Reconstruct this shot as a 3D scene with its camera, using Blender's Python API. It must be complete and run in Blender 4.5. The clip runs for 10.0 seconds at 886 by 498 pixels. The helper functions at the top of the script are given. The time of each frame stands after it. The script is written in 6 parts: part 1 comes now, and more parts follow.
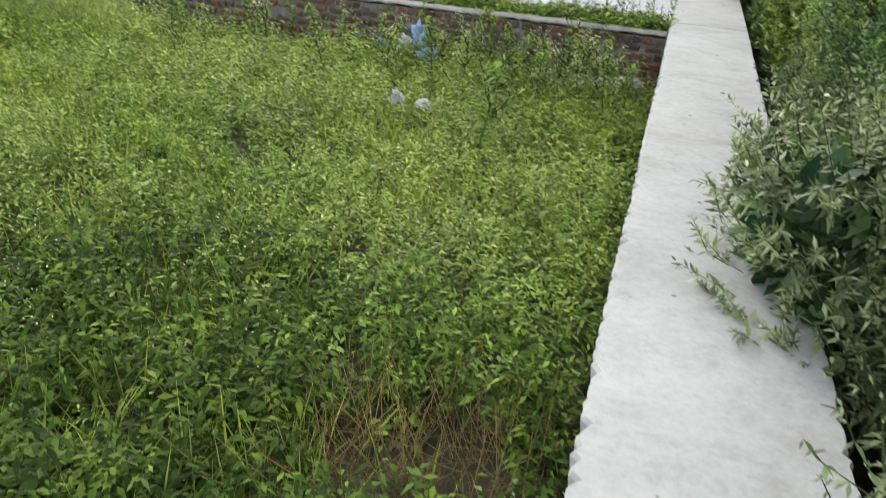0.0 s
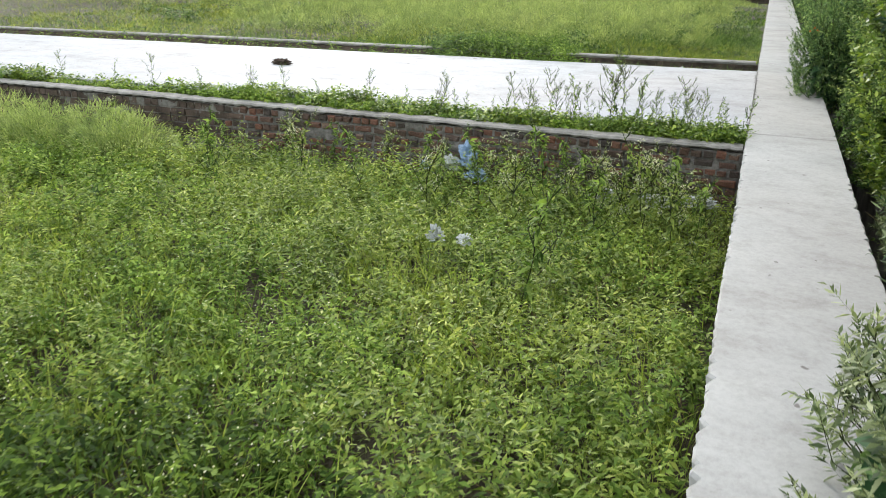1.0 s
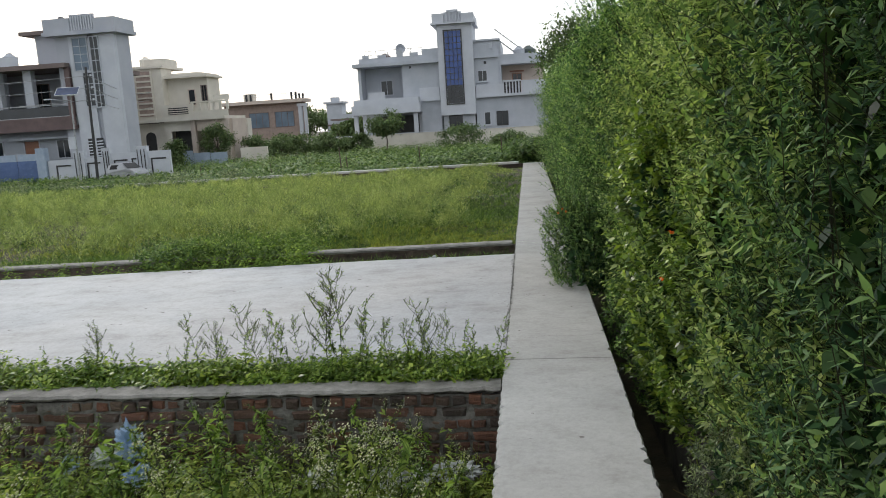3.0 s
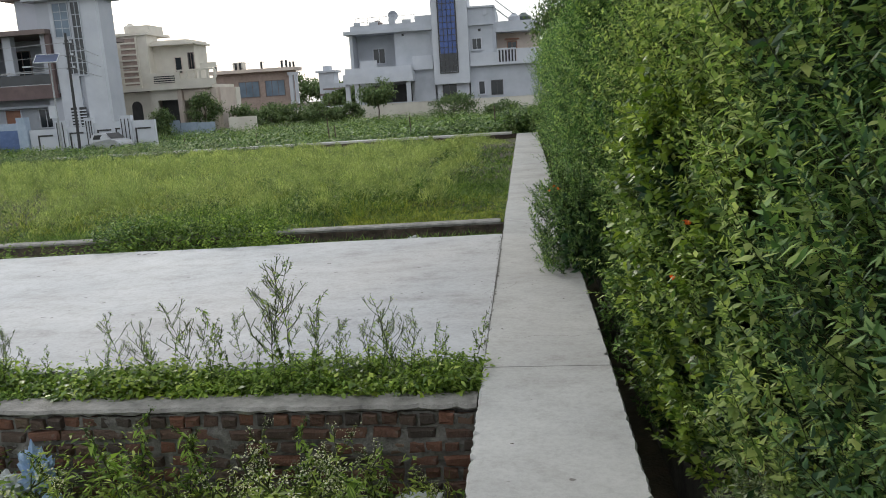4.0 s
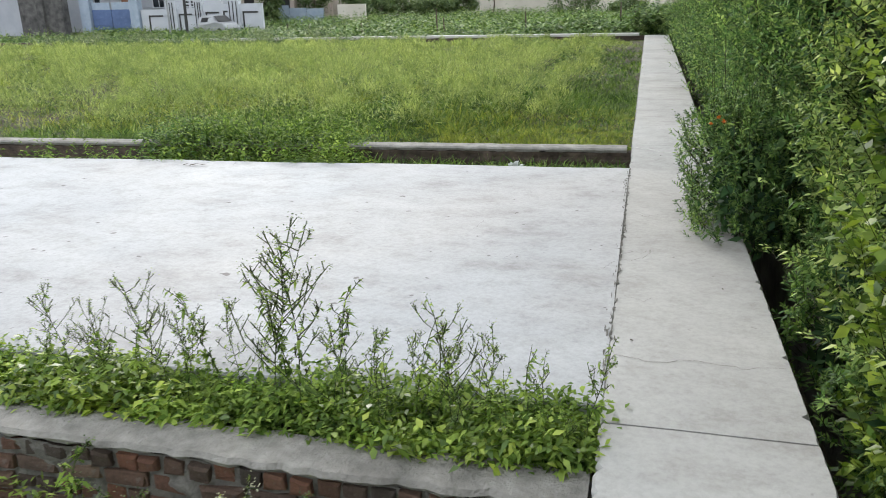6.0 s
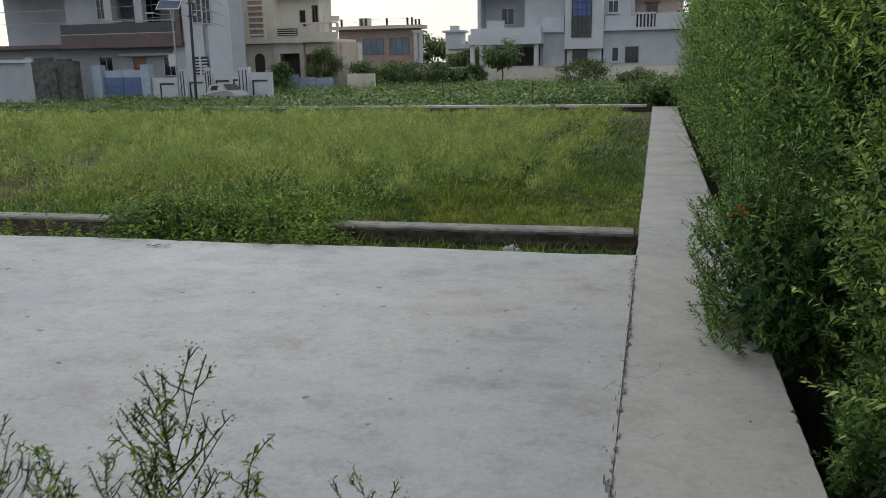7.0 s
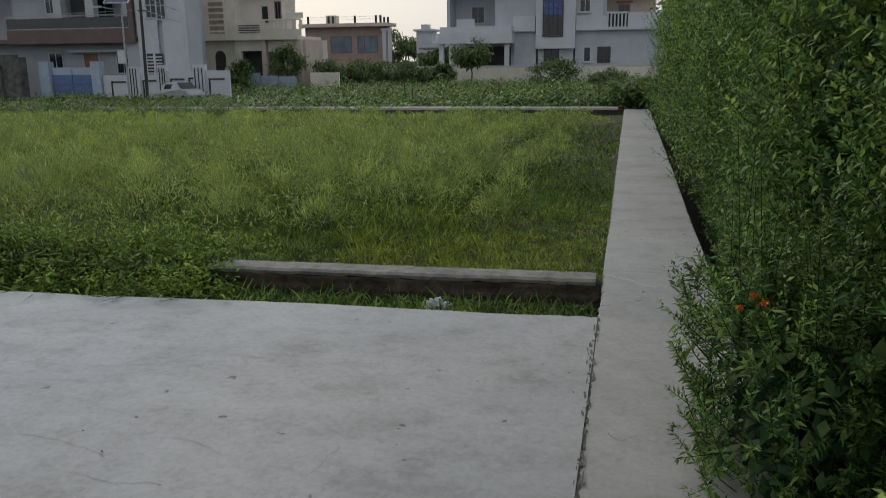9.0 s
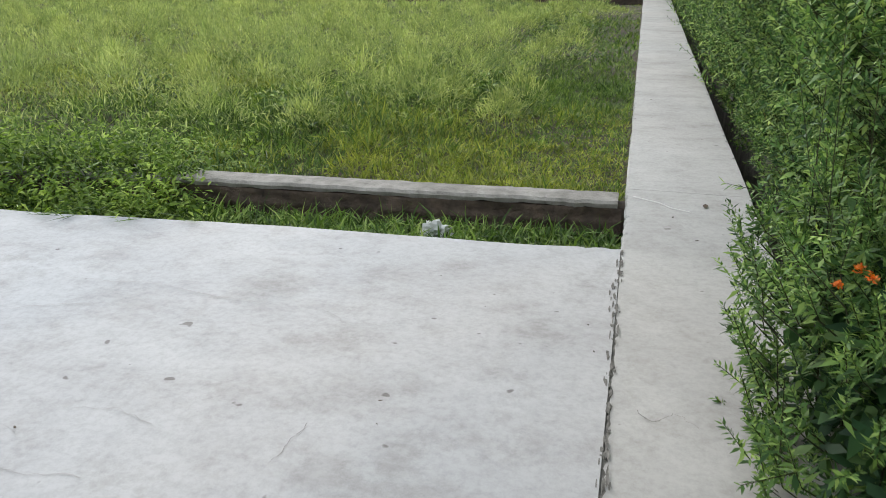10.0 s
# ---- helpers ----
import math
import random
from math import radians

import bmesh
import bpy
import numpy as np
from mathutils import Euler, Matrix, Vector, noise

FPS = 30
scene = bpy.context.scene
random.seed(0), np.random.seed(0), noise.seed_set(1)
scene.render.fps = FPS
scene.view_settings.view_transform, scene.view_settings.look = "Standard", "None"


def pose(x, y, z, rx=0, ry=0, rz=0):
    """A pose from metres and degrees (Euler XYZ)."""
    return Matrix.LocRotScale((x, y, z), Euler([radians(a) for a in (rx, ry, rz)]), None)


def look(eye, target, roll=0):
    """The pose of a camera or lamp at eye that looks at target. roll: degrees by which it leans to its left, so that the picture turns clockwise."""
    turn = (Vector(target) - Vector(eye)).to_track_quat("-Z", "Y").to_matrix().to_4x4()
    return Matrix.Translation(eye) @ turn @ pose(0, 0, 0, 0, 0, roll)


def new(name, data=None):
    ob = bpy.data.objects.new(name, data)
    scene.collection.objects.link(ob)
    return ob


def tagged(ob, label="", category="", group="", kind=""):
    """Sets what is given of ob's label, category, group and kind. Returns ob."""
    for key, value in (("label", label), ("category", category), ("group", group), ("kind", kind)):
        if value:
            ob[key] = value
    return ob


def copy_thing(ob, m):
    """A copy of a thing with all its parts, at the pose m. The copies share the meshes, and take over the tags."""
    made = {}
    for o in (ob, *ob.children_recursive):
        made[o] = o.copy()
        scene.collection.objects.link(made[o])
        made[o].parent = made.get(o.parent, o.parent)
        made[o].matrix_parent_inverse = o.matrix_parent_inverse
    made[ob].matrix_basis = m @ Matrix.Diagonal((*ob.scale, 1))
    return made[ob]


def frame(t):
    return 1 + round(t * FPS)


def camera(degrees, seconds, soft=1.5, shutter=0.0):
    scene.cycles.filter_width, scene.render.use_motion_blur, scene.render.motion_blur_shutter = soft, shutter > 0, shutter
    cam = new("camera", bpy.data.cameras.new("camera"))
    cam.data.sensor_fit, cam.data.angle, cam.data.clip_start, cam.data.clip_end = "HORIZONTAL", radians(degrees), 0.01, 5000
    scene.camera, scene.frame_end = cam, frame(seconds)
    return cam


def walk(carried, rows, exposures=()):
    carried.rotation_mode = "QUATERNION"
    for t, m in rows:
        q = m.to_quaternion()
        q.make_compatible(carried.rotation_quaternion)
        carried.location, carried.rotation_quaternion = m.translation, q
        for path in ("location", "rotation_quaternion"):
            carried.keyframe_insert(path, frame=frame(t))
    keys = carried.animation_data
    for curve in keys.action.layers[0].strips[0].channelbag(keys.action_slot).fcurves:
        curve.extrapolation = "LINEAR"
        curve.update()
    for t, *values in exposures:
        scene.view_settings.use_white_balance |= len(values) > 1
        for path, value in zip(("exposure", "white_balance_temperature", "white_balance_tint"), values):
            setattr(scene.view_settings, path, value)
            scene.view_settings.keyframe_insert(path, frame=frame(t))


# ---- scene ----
cam = camera(59.6, 10.0, soft=0.6, shutter=0.2)
PATH = [
    (0, (0.057, -14.543, 1.635), (-0.409, -12.829, 0.716), 4.0),
    (0.5, (0.045, -14.102, 1.714), (-0.613, -12.381, 0.936), 1.5),
    (1, (0.022, -13.502, 1.744), (-0.671, -11.769, 1.026), 0.5),
    (1.5, (0.075, -12.820, 1.764), (-0.560, -11.047, 1.092), -1.4),
    (2, (0.118, -12.151, 1.777), (-0.330, -10.279, 1.232), -0.6),
    (2.5, (0.176, -11.503, 1.897), (-0.084, -9.550, 1.554), -2.9),
    (3, (0.260, -10.885, 1.890), (0.029, -8.924, 1.569), -3.5),
    (3.2, (0.290, -10.678, 1.863), (0.116, -8.710, 1.552), -3.2),
    (4.3, (0.340, -9.571, 1.809), (0.066, -7.642, 1.358), -3.6),
    (4.5, (0.286, -9.355, 1.776), (-0.027, -7.441, 1.288), -3.7),
    (5, (0.232, -8.860, 1.788), (-0.248, -7.003, 1.220), -4.8),
    (5.2, (0.216, -8.645, 1.762), (-0.450, -6.849, 1.190), -6.3),
    (6.3, (0.081, -7.611, 1.737), (-0.358, -5.769, 1.093), -0.3),
    (6.5, (0.157, -7.461, 1.779), (-0.367, -5.607, 1.242), -1.0),
    (7, (0.106, -6.989, 1.730), (-0.408, -5.114, 1.258), -1.0),
    (7.5, (0.155, -6.493, 1.757), (-0.157, -4.565, 1.326), 0.4),
    (8, (0.154, -5.999, 1.742), (-0.280, -4.085, 1.355), -0.4),
    (8.5, (0.116, -5.559, 1.745), (-0.303, -3.640, 1.366), -0.3),
    (9, (0.135, -5.092, 1.699), (-0.315, -3.202, 1.225), -0.6),
    (9.5, (0.100, -4.681, 1.646), (-0.360, -2.854, 0.974), -0.6),
    (10, (-0.004, -4.321, 1.654), (-0.450, -2.515, 0.919), -0.0),
]
EXPOSURES = [(0, 1.1), (1.0, 1.05), (2.0, 1.08), (2.6, 0.42), (3.2, 0.2), (4.4, 0.35), (5.2, 0.65), (6.4, 0.9), (7.0, -0.22), (7.6, -0.48), (9.0, -0.56), (9.5, 0.43), (10.0, 0.72)]
walk(cam, [(t, look(eye, target, roll)) for t, eye, target, roll in PATH], EXPOSURES)

# ---- world and sun ----
SUN_EL, SUN_AZ = 24, -29          # degrees; azimuth from +y towards +x
world = bpy.data.worlds.new("hazy_evening_sky")
scene.world = world
world.use_nodes = True
wn = world.node_tree
bg = wn.nodes["Background"]
sky = wn.nodes.new("ShaderNodeTexSky")
sky.sky_type, sky.sun_disc = 'NISHITA', False
sky.sun_elevation, sky.sun_rotation = radians(SUN_EL), radians(SUN_AZ)
sky.dust_density, sky.air_density = 3.0, 1.0
haze = wn.nodes.new("ShaderNodeMixRGB")
haze.inputs[0].default_value = 0.85
haze.inputs[2].default_value = (7.95, 8.35, 8.75, 1)
wn.links.new(sky.outputs[0], haze.inputs[1])
wn.links.new(haze.outputs[0], bg.inputs[0])
bg.inputs[1].default_value = 0.12

sun_data = bpy.data.lights.new("sun", "SUN")
sun_data.energy, sun_data.angle, sun_data.color = .95, radians(16), (1, .96, .89)
sun = new("sun", sun_data)
sa, se = radians(SUN_AZ), radians(SUN_EL)
sun.matrix_world = look((30 * math.sin(sa) * math.cos(se), 30 * math.cos(sa) * math.cos(se), 30 * math.sin(se)), (0, 0, 0))


# ---- materials ----
def base_mat(name):
    m = bpy.data.materials.new(name)
    m.use_nodes = True
    nt = m.node_tree
    return m, nt, nt.nodes["Principled BSDF"]


def noise_node(nt, scale, detail=6, rough=.6, vec=None):
    n = nt.nodes.new("ShaderNodeTexNoise")
    n.inputs["Scale"].default_value, n.inputs["Detail"].default_value, n.inputs["Roughness"].default_value = scale, detail, rough
    if vec:
        nt.links.new(vec, n.inputs["Vector"])
    return n.outputs["Fac"]


def ramp(nt, fac, stops):
    r = nt.nodes.new("ShaderNodeValToRGB")
    e = r.color_ramp.elements
    while len(e) < len(stops):
        e.new(.5)
    for el, (p, c) in zip(e, stops):
        el.position, el.color = p, (*c, 1)
    nt.links.new(fac, r.inputs[0])
    return r.outputs[0]


def mix(nt, kind, fac, a, b):
    m = nt.nodes.new("ShaderNodeMixRGB")
    m.blend_type = kind
    for k, v in ((0, fac), (1, a), (2, b)):
        if isinstance(v, (int, float)):
            m.inputs[k].default_value = v
        elif isinstance(v, tuple):
            m.inputs[k].default_value = (*v, 1)
        else:
            nt.links.new(v, m.inputs[k])
    return m.outputs[0]


def surface(name, c1, c2, scale=8, big=.6, stain=(.5, .5, .5), rough=.85, bump=.3, fine=90, per_object=0.0, metal=0, stain_amount=.5):
    """Two scales of variation, stains and fine relief."""
    m, nt, p = base_mat(name)
    tc = nt.nodes.new("ShaderNodeTexCoord").outputs["Object"]
    col = ramp(nt, noise_node(nt, scale, vec=tc), [(.3, c1), (.7, c2)])
    spots = ramp(nt, noise_node(nt, big, 8, .65, tc), [(.42, (1, 1, 1)), (.68, stain)])
    col = mix(nt, 'MULTIPLY', stain_amount, col, spots)
    if per_object:
        oi = nt.nodes.new("ShaderNodeObjectInfo")
        v = ramp(nt, oi.outputs["Random"], [(0, (1 - per_object,) * 3), (1, (1 + per_object * .4,) * 3)])
        col = mix(nt, 'MULTIPLY', 1.0, col, v)
    nt.links.new(col, p.inputs["Base Color"])
    p.inputs["Roughness"].default_value, p.inputs["Metallic"].default_value = rough, metal
    b = nt.nodes.new("ShaderNodeBump")
    b.inputs["Strength"].default_value, b.inputs["Distance"].default_value = bump, .02
    nt.links.new(noise_node(nt, fine, 4, .6, tc), b.inputs["Height"])
    nt.links.new(b.outputs[0], p.inputs["Normal"])
    return m


def foliage(name, colours, rough=.6, through_light=.3, gloss=.3):
    """Leaves: every leaf has its own shade, and light shines through."""
    m, nt, p = base_mat(name)
    g = nt.nodes.new("ShaderNodeNewGeometry")
    tc = nt.nodes.new("ShaderNodeTexCoord").outputs["Object"]
    n = len(colours)
    col = ramp(nt, g.outputs["Random Per Island"], [(i / max(1, n - 1), c) for i, c in enumerate(colours)])
    col = mix(nt, 'MULTIPLY', .55, col, ramp(nt, noise_node(nt, .9, 4, .6, tc), [(.35, (.62, .7, .6)), (.65, (1.25, 1.15, 1.0))]))
    col = mix(nt, 'MULTIPLY', .75, col, ramp(nt, noise_node(nt, 4.5, 3, .6, tc), [(.35, (.4, .45, .4)), (.65, (1.62, 1.52, 1.34))]))
    nt.links.new(col, p.inputs["Base Color"])
    p.inputs["Roughness"].default_value = rough
    p.inputs["Specular IOR Level"].default_value = gloss
    tr = nt.nodes.new("ShaderNodeBsdfTranslucent")
    nt.links.new(mix(nt, 'MULTIPLY', 1.0, col, (1.05, 1.15, .65)), tr.inputs[0])
    ms = nt.nodes.new("ShaderNodeMixShader")
    ms.inputs[0].default_value = through_light
    nt.links.new(p.outputs[0], ms.inputs[1])
    nt.links.new(tr.outputs[0], ms.inputs[2])
    nt.links.new(ms.outputs[0], nt.nodes["Material Output"].inputs[0])
    return m


def concrete_mat(name, c1, c2, warm, rough=.6, depth=1.0):
    """Trowelled cement: cloudy patches, trowel streaks, hairline cracks, dark specks."""
    m, nt, p = base_mat(name)
    tc = nt.nodes.new("ShaderNodeTexCoord").outputs["Object"]
    col = ramp(nt, noise_node(nt, .55, 7, .6, tc), [(.3, c1), (.7, c2)])
    col = mix(nt, 'MULTIPLY', .6, col, ramp(nt, noise_node(nt, .23, 3, .5, tc), [(.4, (1, 1, 1)), (.65, warm)]))
    mp = nt.nodes.new("ShaderNodeMapping")
    mp.inputs["Rotation"].default_value[2] = .5
    mp.inputs["Scale"].default_value = (.8, 1.5, 1)
    nt.links.new(tc, mp.inputs[0])
    col = mix(nt, 'MULTIPLY', .75 * depth, col, ramp(nt, noise_node(nt, 1.1, 10, .7, mp.outputs[0]), [(.34, (.66, .63, .60)), (.47, (.95, .945, .94)), (.68, (1.12, 1.12, 1.11))]))
    col = mix(nt, 'MULTIPLY', .6 * depth, col, ramp(nt, noise_node(nt, 3.7, 12, .78, tc), [(.38, (.72, .70, .67)), (.5, (1, 1, 1)), (.62, (1.08, 1.08, 1.07))]))
    col = mix(nt, 'MULTIPLY', .55 * depth, col, ramp(nt, noise_node(nt, 26, 8, .8, tc), [(.36, (.7, .7, .69)), (.56, (1.06, 1.06, 1.05))]))
    col = mix(nt, 'MULTIPLY', .8, col, ramp(nt, noise_node(nt, 9, 2, .4, tc), [(.245, (.35, .32, .3)), (.27, (1, 1, 1))]))
    nt.links.new(col, p.inputs["Base Color"])
    p.inputs["Specular IOR Level"].default_value = .3
    r = nt.nodes.new("ShaderNodeMapRange")
    r.inputs["To Min"].default_value, r.inputs["To Max"].default_value = rough - .12, rough + .2
    nt.links.new(noise_node(nt, 3, 6, .7, tc), r.inputs[0])
    nt.links.new(r.outputs[0], p.inputs["Roughness"])
    b = nt.nodes.new("ShaderNodeBump")
    b.inputs["Strength"].default_value, b.inputs["Distance"].default_value = .35, .01
    nt.links.new(noise_node(nt, 14, 10, .72, tc), b.inputs["Height"])
    nt.links.new(b.outputs[0], p.inputs["Normal"])
    return m


def brick_mat(name):
    """Old bricks: each its own shade from grey-brown to orange-red, with soot, lime and pits."""
    m, nt, p = base_mat(name)
    tc = nt.nodes.new("ShaderNodeTexCoord").outputs["Object"]
    oi = nt.nodes.new("ShaderNodeObjectInfo")
    col = ramp(nt, oi.outputs["Random"], [(0, (.075, .062, .052)), (.3, (.13, .088, .066)), (.6, (.18, .092, .062)), (.85, (.25, .115, .072)), (1, (.20, .16, .12))])
    col = mix(nt, 'MULTIPLY', .8, col, ramp(nt, noise_node(nt, 13, 6, .7, tc), [(.32, (.45, .45, .45)), (.62, (1.15, 1.12, 1.1))]))
    soot = ramp(nt, noise_node(nt, 4.5, 5, .65, tc), [(.42, (1, 1, 1)), (.66, (.34, .33, .33))])
    col = mix(nt, 'MULTIPLY', .8, col, soot)
    lime = ramp(nt, noise_node(nt, 21, 4, .6, tc), [(.60, (0, 0, 0)), (.70, (.35, .35, .35))])
    col = mix(nt, 'MIX', lime, col, (.21, .20, .18))
    nt.links.new(col, p.inputs["Base Color"])
    p.inputs["Roughness"].default_value = .92
    b = nt.nodes.new("ShaderNodeBump")
    b.inputs["Strength"].default_value, b.inputs["Distance"].default_value = .8, .02
    nt.links.new(noise_node(nt, 55, 6, .7, tc), b.inputs["Height"])
    nt.links.new(b.outputs[0], p.inputs["Normal"])
    return m


def glass_mat(name, c, rough=.12):
    m, nt, p = base_mat(name)
    tc = nt.nodes.new("ShaderNodeTexCoord").outputs["Object"]
    nt.links.new(ramp(nt, noise_node(nt, .8, 3, .5, tc), [(.3, tuple(v * .6 for v in c)), (.7, c)]), p.inputs["Base Color"])
    p.inputs["Roughness"].default_value = rough
    return m


M_ROAD = concrete_mat("road_cement", (.36, .375, .40), (.44, .452, .47), (1.0, .92, .85), .68, .85)
M_SLAB = concrete_mat("slab_cement", (.375, .375, .372), (.455, .452, .445), (.95, .91, .87), .8, .75)
M_CAP = surface("coping_cement", (.18, .172, .158), (.35, .335, .31), 9, 1.6, (.4, .38, .36), .9, .8, 45)
M_PALECAP = surface("pale_cement_cap", (.55, .54, .50), (.68, .67, .63), 3, .8, (.7, .68, .66), .85, .3, 40)
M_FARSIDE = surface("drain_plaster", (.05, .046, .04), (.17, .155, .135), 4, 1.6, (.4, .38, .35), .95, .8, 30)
# stained brick, darkened further to stand in for shade on the wall faces
M_OLDWALL = surface("stained_shade_wall", (.04, .03, .024), (.12, .088, .066), 11, 2.6, (.35, .33, .32), .92, .8, 40)
M_BRICK = brick_mat("old_brick")
# core mortar, its colour darkened for the shadow deep in the joints
M_MORTAR_SHADE = surface("mortar", (.035, .032, .028), (.10, .092, .082), 18, 2, (.5, .48, .45), .95, .8, 50)
M_RUBBLE = surface("weathered_plaster", (.055, .055, .055), (.16, .155, .15), 3, .9, (.4, .39, .38), .95, .8, 30)
M_CRACK = surface("crack_dirt", (.12, .11, .10), (.24, .225, .21), 18, 2, (.6, .58, .55), .95, .8, 50)
M_TROWEL = surface("trowel_line", (.30, .295, .29), (.37, .365, .36), 18, 2, (.8, .78, .76), .9, .6, 50)
M_SMEAR = surface("mortar_smear", (.10, .094, .085), (.25, .237, .215), 16, 2.5, (.4, .38, .36), .95, .9, 45)
M_SOIL = surface("soil", (.045, .038, .025), (.10, .08, .05), 6, .7, (.45, .55, .35), .95, .8, 40)
M_DRY = foliage("dry_stalks", [(.20, .14, .07), (.32, .25, .13), (.15, .10, .05)], .8, .1)
M_STEM = foliage("green_stems", [(.045, .07, .025), (.075, .10, .04), (.06, .055, .03)], .7, .05)
M_WOOD = foliage("hedge_wood", [(.022, .03, .014), (.04, .05, .022), (.035, .03, .02)], .8, .05)
M_WEED = foliage("weed_leaves", [(.068, .130, .028), (.138, .228, .048), (.228, .340, .076), (.340, .455, .118)], 0.65, 0.32, 0.15)
M_WEED_D = foliage("near_shade_weed_leaves", [(.020, .045, .007), (.043, .084, .012), (.085, .148, .021), (.165, .25, .042)], 0.65, 0.2, 0.15)
M_GRASS_Y = foliage("yellow_grass", [(.155, .203, .038), (.215, .268, .050), (.33, .378, .072), (.43, .45, .115)], 0.55, 0.3, 0.3)
M_WEED_Y = foliage("yellow_green_weeds", [(.135, .203, .041), (.185, .268, .055), (.295, .378, .08), (.391, .448, .125)], 0.55, 0.3, 0.3)
M_GRASS = foliage("field_grass", [(.050, .105, .022), (.098, .175, .038), (.165, .265, .060), (.255, .345, .10)], 0.55, 0.3, 0.3)
M_GRASS_D = foliage("ditch_grass", [(.036, .078, .019), (.072, .140, .034), (.137, .236, .053), (.263, .350, .125)], 0.55, 0.25, 0.3)
M_PANICLE = foliage("grass_panicles", [(.22, .30, .105), (.355, .43, .185), (.45, .505, .25), (.27, .35, .13)], .8, .3, .1)
M_HEDGE = foliage("hedge_leaves", [(.045, .105, .045), (.095, .195, .075), (.175, .31, .115), (.29, .43, .16), (.42, .55, .21)], .55, .3, .22)
M_HEDGE_PALE = foliage("pale_hedge_leaves", [(.075, .14, .055), (.17, .265, .10), (.295, .40, .16), (.43, .53, .225), (.55, .62, .30)], .55, .45, .22)
M_HEDGE_SHADE = foliage("shade_hedge_leaves", [(.015, .042, .023), (.028, .072, .036), (.052, .112, .052), (.092, .168, .072), (.15, .235, .10)], .55, .22, .22)
M_HEDGE_BLUE = foliage("bluish_hedge_leaves", [(.016, .046, .025), (.040, .096, .047), (.09, .175, .078), (.17, .285, .12), (.30, .42, .18)], .55, .26, .22)
M_BROAD = foliage("broad_leaves", [(.06, .12, .025), (.14, .23, .04), (.24, .34, .06), (.36, .45, .09)], .4, .3, .45)
M_GREYLEAF = foliage("grey_green_leaves", [(.07, .105, .055), (.15, .20, .105), (.25, .305, .17), (.36, .41, .25)], .5, .25, .4)
M_SHRUB = foliage("shrub_leaves", [(.035, .085, .032), (.085, .17, .052), (.165, .28, .085), (.29, .41, .135)], .55, .22, .22)
M_CROP = foliage("crop_leaves", [(.041, .085, .033), (.088, .163, .051), (.167, .266, .095), (.288, .385, .182)], 0.5, 0.25, 0.4)
# leaf colour lightened in place of haze before the far trees
M_TREE = foliage("hazed_tree_leaves", [(.07, .115, .055), (.125, .185, .085), (.19, .25, .12)], .65, .2)
M_BARK = surface("bark", (.08, .06, .045), (.17, .13, .10), 12, 2, (.5, .5, .5), .9, .8, 40)
M_FLOWER = foliage("orange_petals", [(.85, .16, .02), (.9, .25, .03)], .6, .3)
M_WHITEFLOWER = foliage("white_florets", [(.6, .6, .5), (.7, .7, .6)], .7, .3)
M_BLUEBAG = surface("blue_plastic", (.14, .27, .50), (.42, .51, .60), 5, 3, (.75, .8, .85), .35, .2, 30)
M_WHITEBAG = surface("white_plastic", (.44, .46, .46), (.62, .63, .62), 9, 3, (.7, .76, .76), .35, .2, 30)
# haze over the far houses is mixed into these wall colours
M_WALL_A = surface("hazed_grey_paint", (.41, .435, .48), (.50, .52, .565), .8, .25, (.8, .79, .77), .85, .1, 20)
M_WHITE = surface("hazed_white_paint", (.47, .49, .54), (.56, .58, .62), .9, .3, (.85, .84, .82), .8, .1, 20)
M_PINK = surface("hazed_pinkish_plaster", (.50, .42, .37), (.62, .53, .46), .8, .3, (.8, .78, .75), .85, .1, 20)
M_TOWER_B = surface("hazed_tower_paint", (.38, .40, .45), (.46, .475, .52), .5, .2, (.85, .83, .82), .8, .1, 20)
M_CREAM = surface("hazed_cream_plaster", (.60, .56, .49), (.72, .68, .60), .7, .25, (.75, .72, .7), .85, .1, 20)
M_WALL_B = surface("hazed_white_plaster", (.35, .375, .42), (.44, .46, .50), .7, .25, (.75, .74, .73), .85, .1, 20)
M_MAROON = surface("maroon_tiles", (.10, .068, .066), (.155, .105, .10), 2, .5, (.7, .7, .7), .6, .1, 20)
M_BROWN = surface("brown_cladding", (.15, .115, .105), (.21, .165, .15), 2, .5, (.7, .7, .7), .7, .1, 20)
M_REDBRICK = surface("hazed_brickwork", (.29, .22, .19), (.39, .30, .26), 3, .5, (.7, .7, .7), .9, .1, 20)
# near-black: stands in for shade in openings, also dark posts and car windows
M_DARK = surface("dark_and_shade", (.02, .02, .022), (.05, .05, .05), 2, .5, (.7, .7, .7), .6, .1, 20)
M_IRON = surface("dark_iron", (.03, .03, .033), (.07, .07, .07), 20, 2, (.7, .6, .5), .55, .1, 60, metal=.4)
M_STEEL = surface("galvanised_steel", (.30, .31, .32), (.42, .43, .44), 14, 2, (.75, .72, .7), .45, .1, 60, metal=.7)
M_BLUEGATE = surface("blue_gate_paint", (.07, .12, .26), (.11, .17, .33), 3, .6, (.7, .7, .7), .5, .1, 30)
M_BLUESHEET = surface("pale_blue_sheet", (.28, .35, .45), (.38, .45, .54), 3, .6, (.8, .8, .8), .5, .1, 30)
M_BLUEGLASS = glass_mat("blue_glass", (.04, .10, .36), .1)
M_DARKGLASS = glass_mat("window_glass", (.03, .035, .04), .1)
M_DIMGLASS = glass_mat("dim_bluish_glass", (.17, .23, .30), .3)
M_SOLAR = glass_mat("solar_cells", (.03, .05, .12), .15)
M_DOOR = surface("brown_door", (.22, .10, .06), (.32, .15, .09), 4, 1, (.7, .7, .7), .5, .1, 40)
